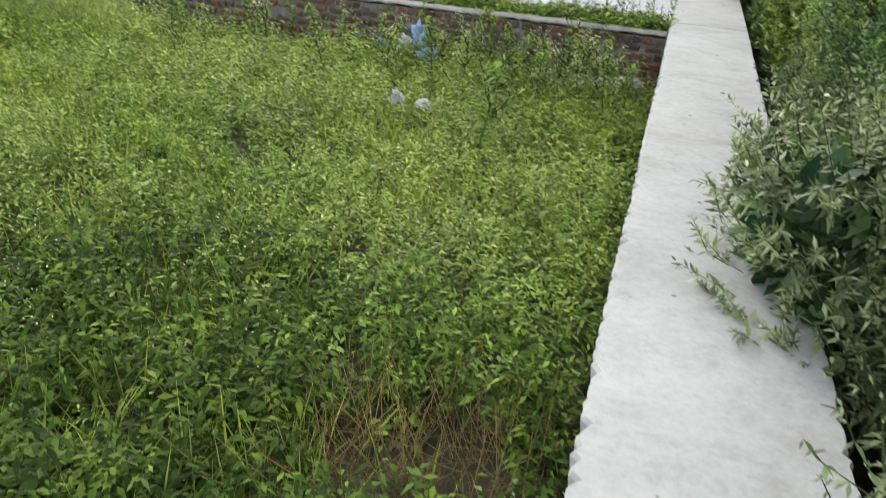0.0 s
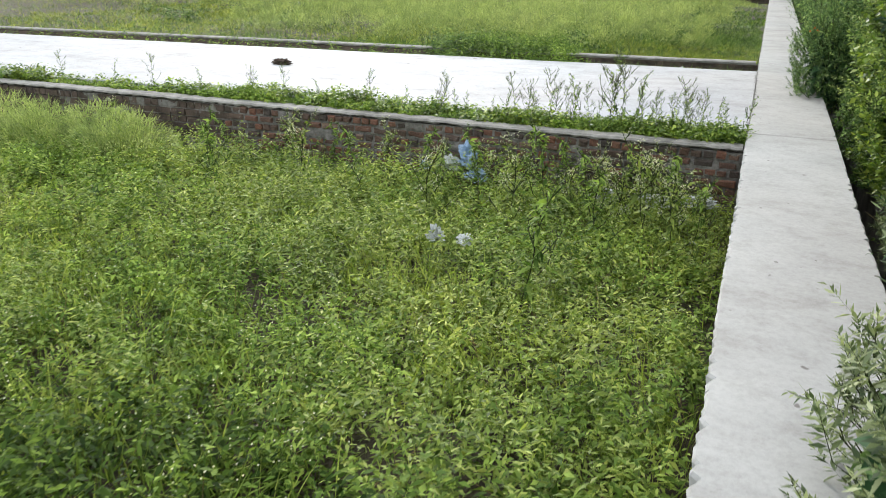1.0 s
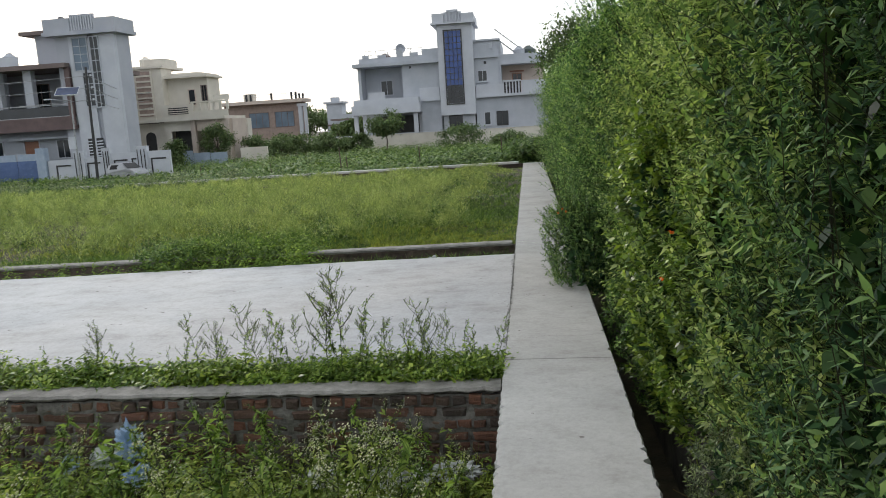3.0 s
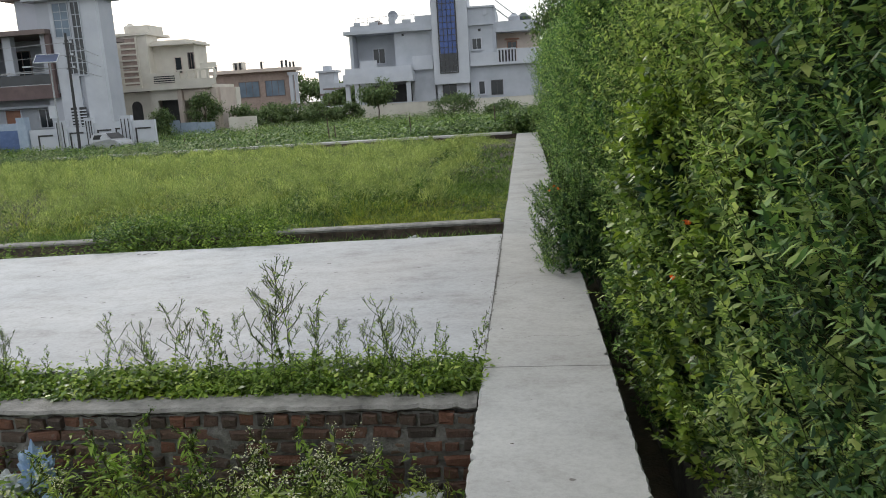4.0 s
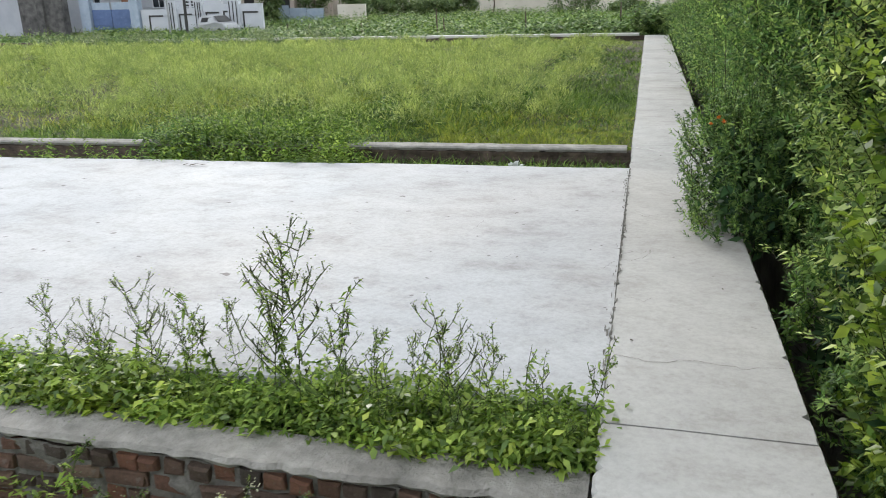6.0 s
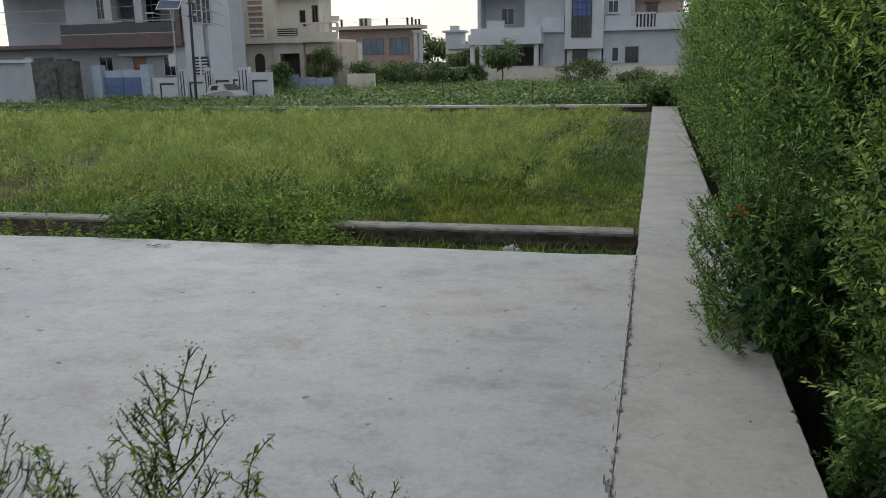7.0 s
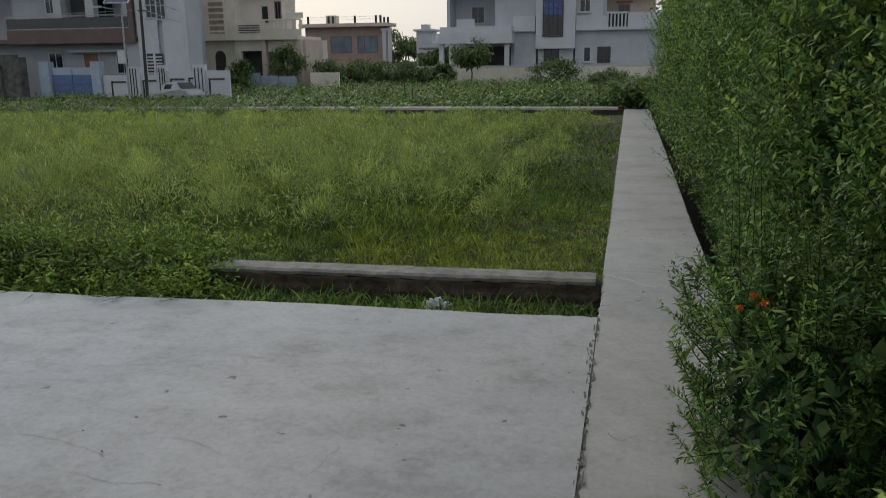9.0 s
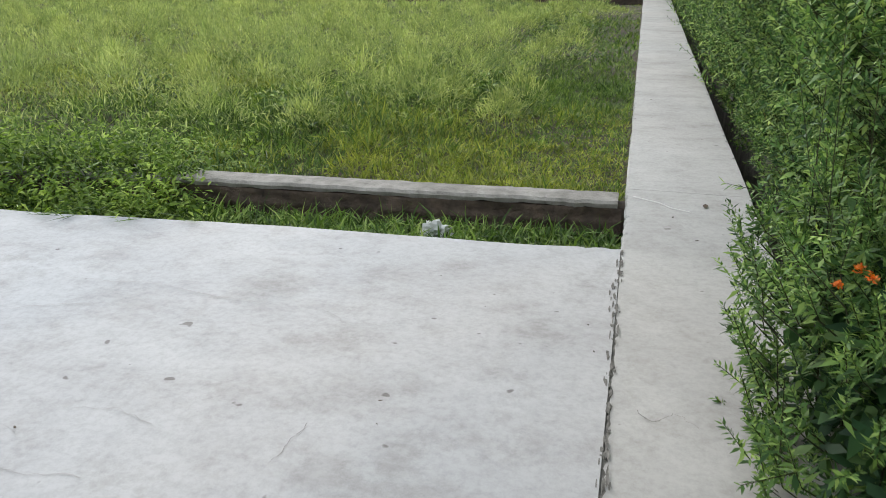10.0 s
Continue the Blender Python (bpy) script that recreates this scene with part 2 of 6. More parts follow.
M_TANK = surface("tank_plastic", (.05, .07, .07), (.09, .11, .10), 3, 1, (.8, .8, .8), .5, .1, 30)
M_CAR = surface("silver_car_paint", (.34, .35, .37), (.40, .41, .43), 3, 1, (.85, .84, .82), .3, .02, 20, metal=.3)
M_TYRE = surface("tyre_rubber", (.02, .02, .02), (.04, .04, .04), 20, 2, (.8, .8, .8), .8, .3, 60)
M_STRING = surface("white_string", (.7, .7, .68), (.8, .8, .78), 30, 2, (.9, .9, .9), .8, .1, 60)
M_LITTER = surface("dead_leaf", (.035, .022, .015), (.09, .06, .035), 30, 4, (.6, .6, .6), .8, .4, 60, per_object=.4)


# ---- mesh helpers ----
def raw_mesh(name, verts, faces):
    """A mesh from arrays of places and of faces with the same number of corners."""
    verts, faces = np.asarray(verts, dtype=np.float32), np.asarray(faces, dtype=np.int32)
    k = faces.shape[1]
    me = bpy.data.meshes.new(name)
    me.vertices.add(len(verts))
    me.vertices.foreach_set("co", verts.ravel())
    me.loops.add(faces.size)
    me.loops.foreach_set("vertex_index", faces.ravel())
    me.polygons.add(len(faces))
    me.polygons.foreach_set("loop_start", np.arange(0, faces.size, k, dtype=np.int32))
    me.update(calc_edges=True)
    return me


def put(name, me, material, parent=None, label=""):
    ob = new(name, me)
    if material and not me.materials:
        me.materials.append(material)
    if parent:
        ob.parent = parent
    if label:
        tagged(ob, label)
    return ob


def part(name, bm, material, parent=None, label=""):
    me = bpy.data.meshes.new(name)
    bm.to_mesh(me)
    bm.free()
    return put(name, me, material, parent, label)


def add_box(bm, x0, x1, y0, y1, z0, z1, bevel=0.0):
    made = bmesh.ops.create_cube(bm, size=1)["verts"]
    for v in made:
        v.co = Vector((x0 if v.co.x < 0 else x1, y0 if v.co.y < 0 else y1, z0 if v.co.z < 0 else z1))
    if bevel:
        bmesh.ops.bevel(bm, geom=list({e for v in made for e in v.link_edges}), offset=bevel, segments=1, affect='EDGES')
    return bm


SPLIT = {"wall", "parapet", "vent", "roof", "tower_pier", "louvre", "slat", "groove", "rib", "pillar", "gatepost", "roof_railing", "upper_roof", "band", "white_column"}


def boxes(name, rows, material, parent=None, label="", bevel=0.0):
    if name in SPLIT and len(rows) > 1:
        return [boxes(name, [row], material, parent, label, bevel) for row in rows][0]
    bm = bmesh.new()
    for r in rows:
        add_box(bm, *r, bevel=bevel)
    return part(name, bm, material, parent, label)


def empty(name, label, category, group="", kind="", at=(0, 0, 0)):
    e = new(name)
    e.location = at
    return tagged(e, label, category, group, kind)


def tube(name, pts, radius, material, parent=None, label="", taper=1.0, sides=6):
    """A thin round bar along points."""
    V, F = [], []
    n = len(pts)
    for i, p in enumerate(pts):
        p = Vector(p)
        d = (Vector(pts[min(i + 1, n - 1)]) - Vector(pts[max(i - 1, 0)])).normalized()
        a = d.orthogonal().normalized()
        b = d.cross(a)
        r = radius * (1 + (taper - 1) * i / max(1, n - 1))
        for k in range(sides):
            w = 2 * math.pi * k / sides
            V.append(p + a * r * math.cos(w) + b * r * math.sin(w))
    for i in range(n - 1):
        for k in range(sides):
            F.append((i * sides + k, i * sides + (k + 1) % sides, (i + 1) * sides + (k + 1) % sides, (i + 1) * sides + k))
    return put(name, raw_mesh(name, [tuple(v) for v in V], F), material, parent, label)


def unit(v):
    return v / np.maximum(np.linalg.norm(v, axis=1, keepdims=True), 1e-6)


def blades(rng, base, way, length, width, droop, prof="leaf", twist=.6):
    """Many leaves or blades: strips that start at base along way and hang by droop. Returns places and faces."""
    n = len(base)
    way = unit(way)
    side = np.cross(way, np.array([0, 0, 1.0])) + rng.normal(0, twist, (n, 3)) * .6
    side -= way * np.sum(side * way, axis=1, keepdims=True)
    side = unit(side)
    if prof == "leaf":                # one folded quad: base, edge, tip, edge
        m = base + way * (length * .42)[:, None]
        m[:, 2] -= droop * length * .18
        t = base + way * length[:, None]
        t[:, 2] -= droop * length
        e = side * (width / 2)[:, None]
        V = np.stack([base, m + e, t, m - e], 1).reshape(-1, 3)
        return V, np.arange(n)[:, None] * 4 + np.arange(4)
    rows = []
    for s, w in prof:
        p = base + way * (length * s)[:, None]
        p[:, 2] -= droop * length * s * s
        rows.append(p - side * (width * w / 2)[:, None])
        rows.append(p + side * (width * w / 2)[:, None])
    k = len(rows)
    V = np.stack(rows, 1).reshape(-1, 3)
    F = []
    for j in range(len(prof) - 1):
        F.append(np.arange(n)[:, None] * k + np.array([2 * j, 2 * j + 1, 2 * j + 3, 2 * j + 2]))
    return V, np.concatenate(F)


def joined(parts):
    V, F, o = [], [], 0
    for v, f in parts:
        V.append(v)
        F.append(f + o)
        o += len(v)
    return np.concatenate(V), np.concatenate(F)


def lumps(x, y, scale, seed=0.0):
    """Smooth unevenness over the plan, about -1 to 1."""
    a = np.sin(x * scale + 1.7 * np.sin(y * scale * .7 + seed) + seed) * np.cos(y * scale * 1.1 + 1.3 * np.sin(x * scale * .6 + seed * 2))
    b = np.sin(x * scale * 2.3 + seed * 3 + y * scale * 1.4) * np.cos(y * scale * 2.7 - x * scale * 1.9 + seed)
    return .65 * a + .35 * b


def stalk(p, q, w0, w1, rng, strips=2):
    """Straight thin strips from p to q, crossed quads."""
    d = unit(q - p)
    s = unit(np.cross(d, rng.normal(0, 1, p.shape)))
    u = np.cross(d, s)
    out = []
    for e in (s, u)[:strips]:
        V = np.stack([p - e * w0, p + e * w0, q + e * w1, q - e * w1], 1).reshape(-1, 3)
        out.append((V, np.arange(len(p))[:, None] * 4 + np.arange(4)))
    return joined(out)


def weeds(rng, pos, height, leaves, size, narrow=.34, spread=.9, up=(.1, .9), droop=.35, prof="leaf"):
    """Leaves of many upright plants at the places pos, each with that many leaves round its stem."""
    n = len(pos)
    idx = np.repeat(np.arange(n), leaves)
    m = len(idx)
    f = rng.uniform(.12, 1, m)
    lean = rng.normal(0, .16, (n, 2))
    h = height[idx]
    base = pos[idx].copy()
    base[:, :2] += lean[idx] * (h * f)[:, None] + rng.normal(0, .03, (m, 2)) * spread
    base[:, 2] += h * f
    az = rng.uniform(0, 2 * np.pi, m)
    el = rng.uniform(up[0], up[1], m)
    way = np.stack([np.cos(az) * np.cos(el), np.sin(az) * np.cos(el), np.sin(el)], 1)
    L = size * rng.uniform(.55, 1.25, m) * (1.15 - .5 * f)
    return blades(rng, base, way, L, L * narrow * rng.uniform(.7, 1.3, m), rng.uniform(.3, 1.6, m) * droop, prof)


# ---- ground: one sheet to the horizon ----
SKEW = .05                       # cross walls and the road's far edge lie a little askew


def ground_z(x, y):
    if x > .86:
        return -.95 if x < 1.3 else -.5 + .08 * math.sin(x * 3 + y)
    if y < -5.3:
        return -.82 + .05 * float(lumps(np.array(x), np.array(y), 1.3)) + .12 * max(0, min(1, (y + 16) / -6))
    if y < -4.82:
        return -.10
    if y < .02 + SKEW * max(x, -20):
        return -.25
    if y < .85 + SKEW * max(x, -20):
        return -.24
    if y < 22.3 + SKEW * max(x, -20):
        return -.16 + .05 * float(lumps(np.array(x), np.array(y), .8))
    return -.5


def ground():
    xs = [-1500, -500, -200, -100, -60, -40] + [-30 + i for i in range(30)] + [-.5, .02, .84, .88, 1.29, 1.34, 2, 3, 5, 8, 14, 30, 80, 300, 1500]
    ys = [-400, -100, -40] + [-24 + i * .8 for i in range(23)] + [-5.6, -5.44, -5.22, -4.9, -4.8, -3, -1.5]
    ys += [-1.1, -.6, -.05, .03, .3, .74, .95, 1.3] + [2 + i for i in range(20)] + [22.2, 22.45, 23.5, 26, 30, 36, 44, 55, 75, 110, 200, 500, 1500]
    V = [(x, y + (SKEW * max(x, -20) if -1.2 < y < 24 and x < .5 else 0), ground_z(x, y + (SKEW * max(x, -20) if -1.2 < y < 24 and x < .5 else 0))) for y in ys for x in xs]
    w = len(xs)
    F = [(j * w + i, j * w + i + 1, (j + 1) * w + i + 1, (j + 1) * w + i) for j in range(len(ys) - 1) for i in range(w - 1)]
    ob = put("ground", raw_mesh("ground", V, F), M_SOIL)
    return tagged(ob, "damp brown soil under weeds and grass", "ground", kind="structure")


ground()


# ---- cement slab over the drain ----
def ragged(rng, y0, y1, step, amount):
    ys = np.arange(y0, y1, step)
    ys = np.append(ys, y1)
    j = rng.normal(0, amount, len(ys)) + amount * 1.2 * np.sin(ys * 1.7 + np.sin(ys * .6) * 2)
    chips = rng.random(len(ys)) < .05
    return ys, j + chips * rng.uniform(.008, .03, len(ys))


def slab_panel(rng, y0, y1, parent, raggedness):
    ys, left = ragged(rng, y0, y1, .03, raggedness)
    _, right = ragged(rng, y0, y1, .03, raggedness * .6)
    bm = bmesh.new()
    rows = []
    for y, l, r in zip(ys, left, right):
        l, r = max(l, -.004), .85 - max(r, -.004)
        dz = .003 * math.sin(y * .9)
        rows.append([bm.verts.new(c) for c in ((l + .012, y, -.13), (l - .004, y, -.018), (l + .008, y, dz), (l + .3, y, dz + .002), (r - .25, y, dz), (r - .008, y, dz), (r + .004, y, -.02), (r - .01, y, -.13))])
    for a, b in zip(rows, rows[1:]):
        for k in range(7):
            bm.faces.new((a[k], a[k + 1], b[k + 1], b[k]))
    bm.faces.new(rows[0][::-1])
    bm.faces.new(rows[-1])
    bmesh.ops.recalc_face_normals(bm, faces=bm.faces)
    return part("panel", bm, M_SLAB, parent)


rng = np.random.default_rng(3)
drain_slab = empty("pavement", "long pale grey cement slab covering a drain, chipped edges", "pavement", kind="structure")
for a, b in ((-22, -16.2), (-16.2, -10.4), (-10.4, -4.947), (-4.935, 1.2), (1.206, 7.6), (7.606, 14.9), (14.906, 22.6)):
    slab_panel(rng, a, b, drain_slab, .007 if b < -4 else .0045)
boxes("drain_side", [(.05, .16, -22, -5.46, -.95, -.13), (.05, .16, .9, 22.6, -.95, -.13), (.70, .82, -22, 22.6, -1.0, -.13)], M_OLDWALL, drain_slab, "dark brick side of the drain")
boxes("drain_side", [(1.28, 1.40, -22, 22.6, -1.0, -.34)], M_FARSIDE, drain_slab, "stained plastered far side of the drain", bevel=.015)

# ---- cement road ----
def road():
    xs = np.concatenate([np.linspace(-60, -14, 16), np.arange(-13.8, -.3, .25), np.arange(-.3, -.02, .05), [-.003]])
    r = np.random.default_rng(5)
    bm = bmesh.new()
    cols = []
    for x in xs:
        ya = -4.78 + .03 * max(x, -10) + r.normal(0, .012) + .03 * math.sin(x * 1.3)
        yb = SKEW * max(x, -20) * 1.2 + r.normal(0, .006) + .02 * math.sin(x * 2.1)
        cols.append([bm.verts.new(c) for c in ((x, ya, -.3), (x, ya, -.008), (x, ya + .01, 0), (x, ya + 1.2, .004), (x, (ya + yb) / 2, .008), (x, yb - .8, .003), (x, yb - .01, 0), (x, yb, -.01), (x, yb, -.4))])
    for a, b in zip(cols, cols[1:]):
        for k in range(8):
            bm.faces.new((a[k], b[k], b[k + 1], a[k + 1]))
    bm.faces.new(cols[-1])
    # uneven butt edge at the joint
    for i, v in enumerate(cols[-1]):
        v.co.x += .002 * math.sin(i * 2.7)
    bmesh.ops.recalc_face_normals(bm, faces=bm.faces)
    return tagged(part("road", bm, M_ROAD), "pale grey cement lane with trowel marks and cracks", "road", kind="structure")


road()
tagged(boxes("joint", [(-.03, .03, -4.8, -.03, -.05, -.004)], M_SMEAR), "dirt-filled joint between lane and slab", "joint", kind="structure")


def joint_grit():
    """Dirt, chipped edges and small holes along the joint."""
    r = random.Random(19)
    V, F = [], []
    for _ in range(150):
        y, x = r.uniform(-4.7, -.05), r.gauss(-.004, .013)
        a, b = r.uniform(.002, .009), r.uniform(.012, .07)
        o = len(V)
        V += [(x + a * r.uniform(.5, 1) * math.cos(w), y + b * r.uniform(.5, 1) * math.sin(w), .0065 + .002 * math.cos(w * 2)) for w in np.linspace(0, 2 * math.pi, 9)[:-1]]
        F += [(o, o + 1, o + 2, o + 3), (o, o + 3, o + 4, o + 7), (o + 4, o + 5, o + 6, o + 7)]
    ob = put("grit", raw_mesh("grit", V, F), M_SMEAR)
    return tagged(ob, "dark grit along the joint of lane and slab", "grit", kind="stuff")


joint_grit()


def crack(name, pts, width, parent_label):
    """A hairline crack filled with grit: a narrow uneven strip on the cement."""
    V, F = [], []
    r = random.Random(len(pts) + int(abs(pts[0][0]) * 1000))
    fine = []
    for (x0, y0), (x1, y1) in zip(pts, pts[1:]):
        for i in range(6):
            t = i / 6
            fine.append((x0 + (x1 - x0) * t + r.uniform(-1, 1) * .012, y0 + (y1 - y0) * t + r.uniform(-1, 1) * .012))
    fine.append(pts[-1])
    for i, (x, y) in enumerate(fine):
        x2, y2 = fine[min(i + 1, len(fine) - 1)]
        x1, y1 = fine[max(i - 1, 0)]
        d = Vector((x2 - x1, y2 - y1, 0)).normalized()
        s = Vector((-d.y, d.x, 0)) * width * r.uniform(.3, 1.1) * .5
        z = .0115 if x < -.02 else .0065
        V += [(x - s.x, y - s.y, z), (x + s.x, y + s.y, z)]
    F = [(2 * i, 2 * i + 1, 2 * i + 3, 2 * i + 2) for i in range(len(fine) - 1)]
    return tagged(put(name, raw_mesh(name, V, F), M_CRACK if name == "crack" else M_TROWEL), parent_label, name.replace("_", " "), kind="structure")


LANE_CRACK, SLAB_CRACK, MARK = "fine dark crack in the cement lane", "fine dark crack in the cement slab", "shallow curved trowel mark in the cement lane"
crack("crack", [(-1.10, -2.35), (-1.08, -2.2), (-1.07, -2.1)], .0025, LANE_CRACK)
crack("crack", [(.02, -2.72), (.08, -2.66), (.15, -2.70), (.20, -2.6), (.16, -2.78), (.08, -2.86), (.03, -2.84)], .0045, "broken loop of cracks in the cement slab")
crack("crack", [(.20, -2.62), (.32, -2.56), (.40, -2.6)], .003, SLAB_CRACK)
crack("crack", [(.10, -1.72), (.17, -1.78), (.25, -1.70), (.33, -1.78)], .003, SLAB_CRACK)
crack("crack", [(-.11, -3.08), (-.06, -2.98), (-.03, -2.9)], .004, LANE_CRACK)
crack("crack", [(.03, -4.30), (.2, -4.34), (.42, -4.27), (.62, -4.33), (.82, -4.28)], .004, SLAB_CRACK)
crack("crack", [(.05, -3.5), (.16, -3.56), (.22, -3.5)], .003, SLAB_CRACK)
crack("crack", [(-.76, -2.98), (-.70, -2.86), (-.64, -2.82)], .003, LANE_CRACK)
for pts in ([(-2.62, -2.30), (-2.35, -2.32), (-2.05, -2.42)], [(-2.86, -1.54), (-2.6, -1.42), (-2.3, -1.36)], [(-2.84, -1.16), (-2.3, -1.12), (-1.7, -1.2)], [(-1.98, -2.22), (-1.8, -2.18), (-1.62, -2.24)], [(-1.68, -2.56), (-1.9, -2.6), (-2.1, -2.55)], [(-1.36, -1.2), (-1.22, -1.3), (-1.05, -1.28), (-.8, -1.1)], [(-3.6, -2.0), (-3.1, -1.75), (-2.7, -1.7)], [(-4.2, -1.1), (-3.7, -.95), (-3.2, -.98)]):
    crack("trowel_mark", pts, .0035, MARK)

# ---- cross walls ----
def cap_strip(name, xs, y_front, y_back, z_top, thick, skew, rng, parent, rough):
    """A cement coping with an uneven front edge."""
    bm = bmesh.new()
    rows = []
    for x in xs:
        s = skew * max(x, -20)
        f = y_front + s + rng.normal(0, rough)
        b = y_back + s + rng.normal(0, rough)
        t = z_top + rng.normal(0, rough * .25)
        lo = z_top - thick + rng.normal(0, rough * .8)
        rows.append([bm.verts.new(c) for c in ((x, f + .01, lo), (x, f - .004, t - .02), (x, f + .014, t), (x, (f + b) / 2, t + .004), (x, b, t - .004), (x, b, lo))])
    for p, q in zip(rows, rows[1:]):
        for k in range(6):
            bm.faces.new((p[k], q[k], q[(k + 1) % 6], p[(k + 1) % 6]))
    bm.faces.new(rows[0])
    bm.faces.new(rows[-1][::-1])
    bmesh.ops.recalc_face_normals(bm, faces=bm.faces)
    return part(name, bm, M_CAP, parent)


rng = np.random.default_rng(11)
wall_near = empty("wall_near", "low weathered red brick plot wall with cement coping", "wall", kind="structure")
boxes("mortar_core", [(-60, .0, -5.405, -5.23, -.9, -.09)], M_MORTAR_SHADE, wall_near)


def mortar_face():
    """Uneven mortar that stands back between the bricks and smears over some of them."""
    xs, zs = np.arange(-9, .001, .035), np.arange(-.82, -.085, .03)
    V = [(x, -5.414 - .052 * max(0, noise.noise(Vector((x * 3.3, z * 4.5, 2))) + .10 + .4 * noise.noise(Vector((x * 16, z * 16, 5)))), z) for z in zs for x in xs]
    w = len(xs)
    F = [(j * w + i, j * w + i + 1, (j + 1) * w + i + 1, (j + 1) * w + i) for j in range(len(zs) - 1) for i in range(w - 1)]
    return put("mortar", raw_mesh("mortar", V, F), M_SMEAR, wall_near, "rough grey mortar smeared over bricks")


mortar_face()
cap_strip("coping", np.arange(-26, .001, .06), -5.455, -5.22, -.045, .036, 0, rng, wall_near, .009)

wall_far = empty("wall_far", "low stained brick plot wall with cement coping", "wall", kind="structure")


def skewed_wall(name, y0, y1, z0, z1, material, parent, x_end=-.002):
    V = []
    xs = [-60, -20, x_end]
    for x in xs:
        s = SKEW * 1.2 * max(x, -20)
        V += [(x, y0 + s, z0), (x, y0 + s, z1), (x, y1 + s, z1), (x, y1 + s, z0)]
    F = [(4 * i + k, 4 * i + (k + 1) % 4, 4 * i + 4 + (k + 1) % 4, 4 * i + 4 + k) for i in range(2) for k in range(4)] + [(0, 3, 2, 1), (8, 9, 10, 11)]
    return put(name, raw_mesh(name, V, F), material, parent)


skewed_wall("masonry", .755, .95, -.5, -.01, M_OLDWALL, wall_far)
cap_strip("coping", np.arange(-20, .001, .07), .735, .965, .05, .05, SKEW * 1.2, rng, wall_far, .005)


def rough_face():
    """Crumbling brick face below the coping."""
    xs, zs = np.arange(-5, -.001, .03), np.arange(-.42, .02, .03)
    V = []
    for z in zs:
        for x in xs:
            course = abs(((z + .42) / .09) % 1 - .5) * 2
            head = abs(((x + (.11 if int((z + .42) / .09) % 2 else 0)) / .23) % 1 - .5) * 2
            joint = .02 * (course > .75) + .015 * (head > .88)
            V.append((x, .742 + SKEW * 1.2 * x + joint + .03 * noise.noise(Vector((x * 5, z * 7, 1))) - .012, z))
    w = len(xs)
    F = [(j * w + i, j * w + i + 1, (j + 1) * w + i + 1, (j + 1) * w + i) for j in range(len(zs) - 1) for i in range(w - 1)]
    return put("brick_face", raw_mesh("brick_face", V, F), M_OLDWALL, wall_far)


rough_face()
wall_end = empty("wall_end", "low plot wall with a pale cement top", "wall", kind="structure")
skewed_wall("masonry", 22.38, 22.55, -.6, -.01, M_OLDWALL, wall_end)
end_cap = cap_strip("coping", np.arange(-20, .001, .3), 22.34, 22.6, .09, .10, SKEW * 1.2, rng, wall_end, .008)
end_cap.data.materials[0] = M_PALECAP


# ---- weeds in the near plot ----
def spots(rng, n, x0, x1, y0, y1):
    return np.stack([rng.uniform(x0, x1, n), rng.uniform(y0, y1, n), np.zeros(n)], 1)


def near_z(p):
    return -.80 + .05 * lumps(p[:, 0], p[:, 1], 1.3)


rng = np.random.default_rng(21)


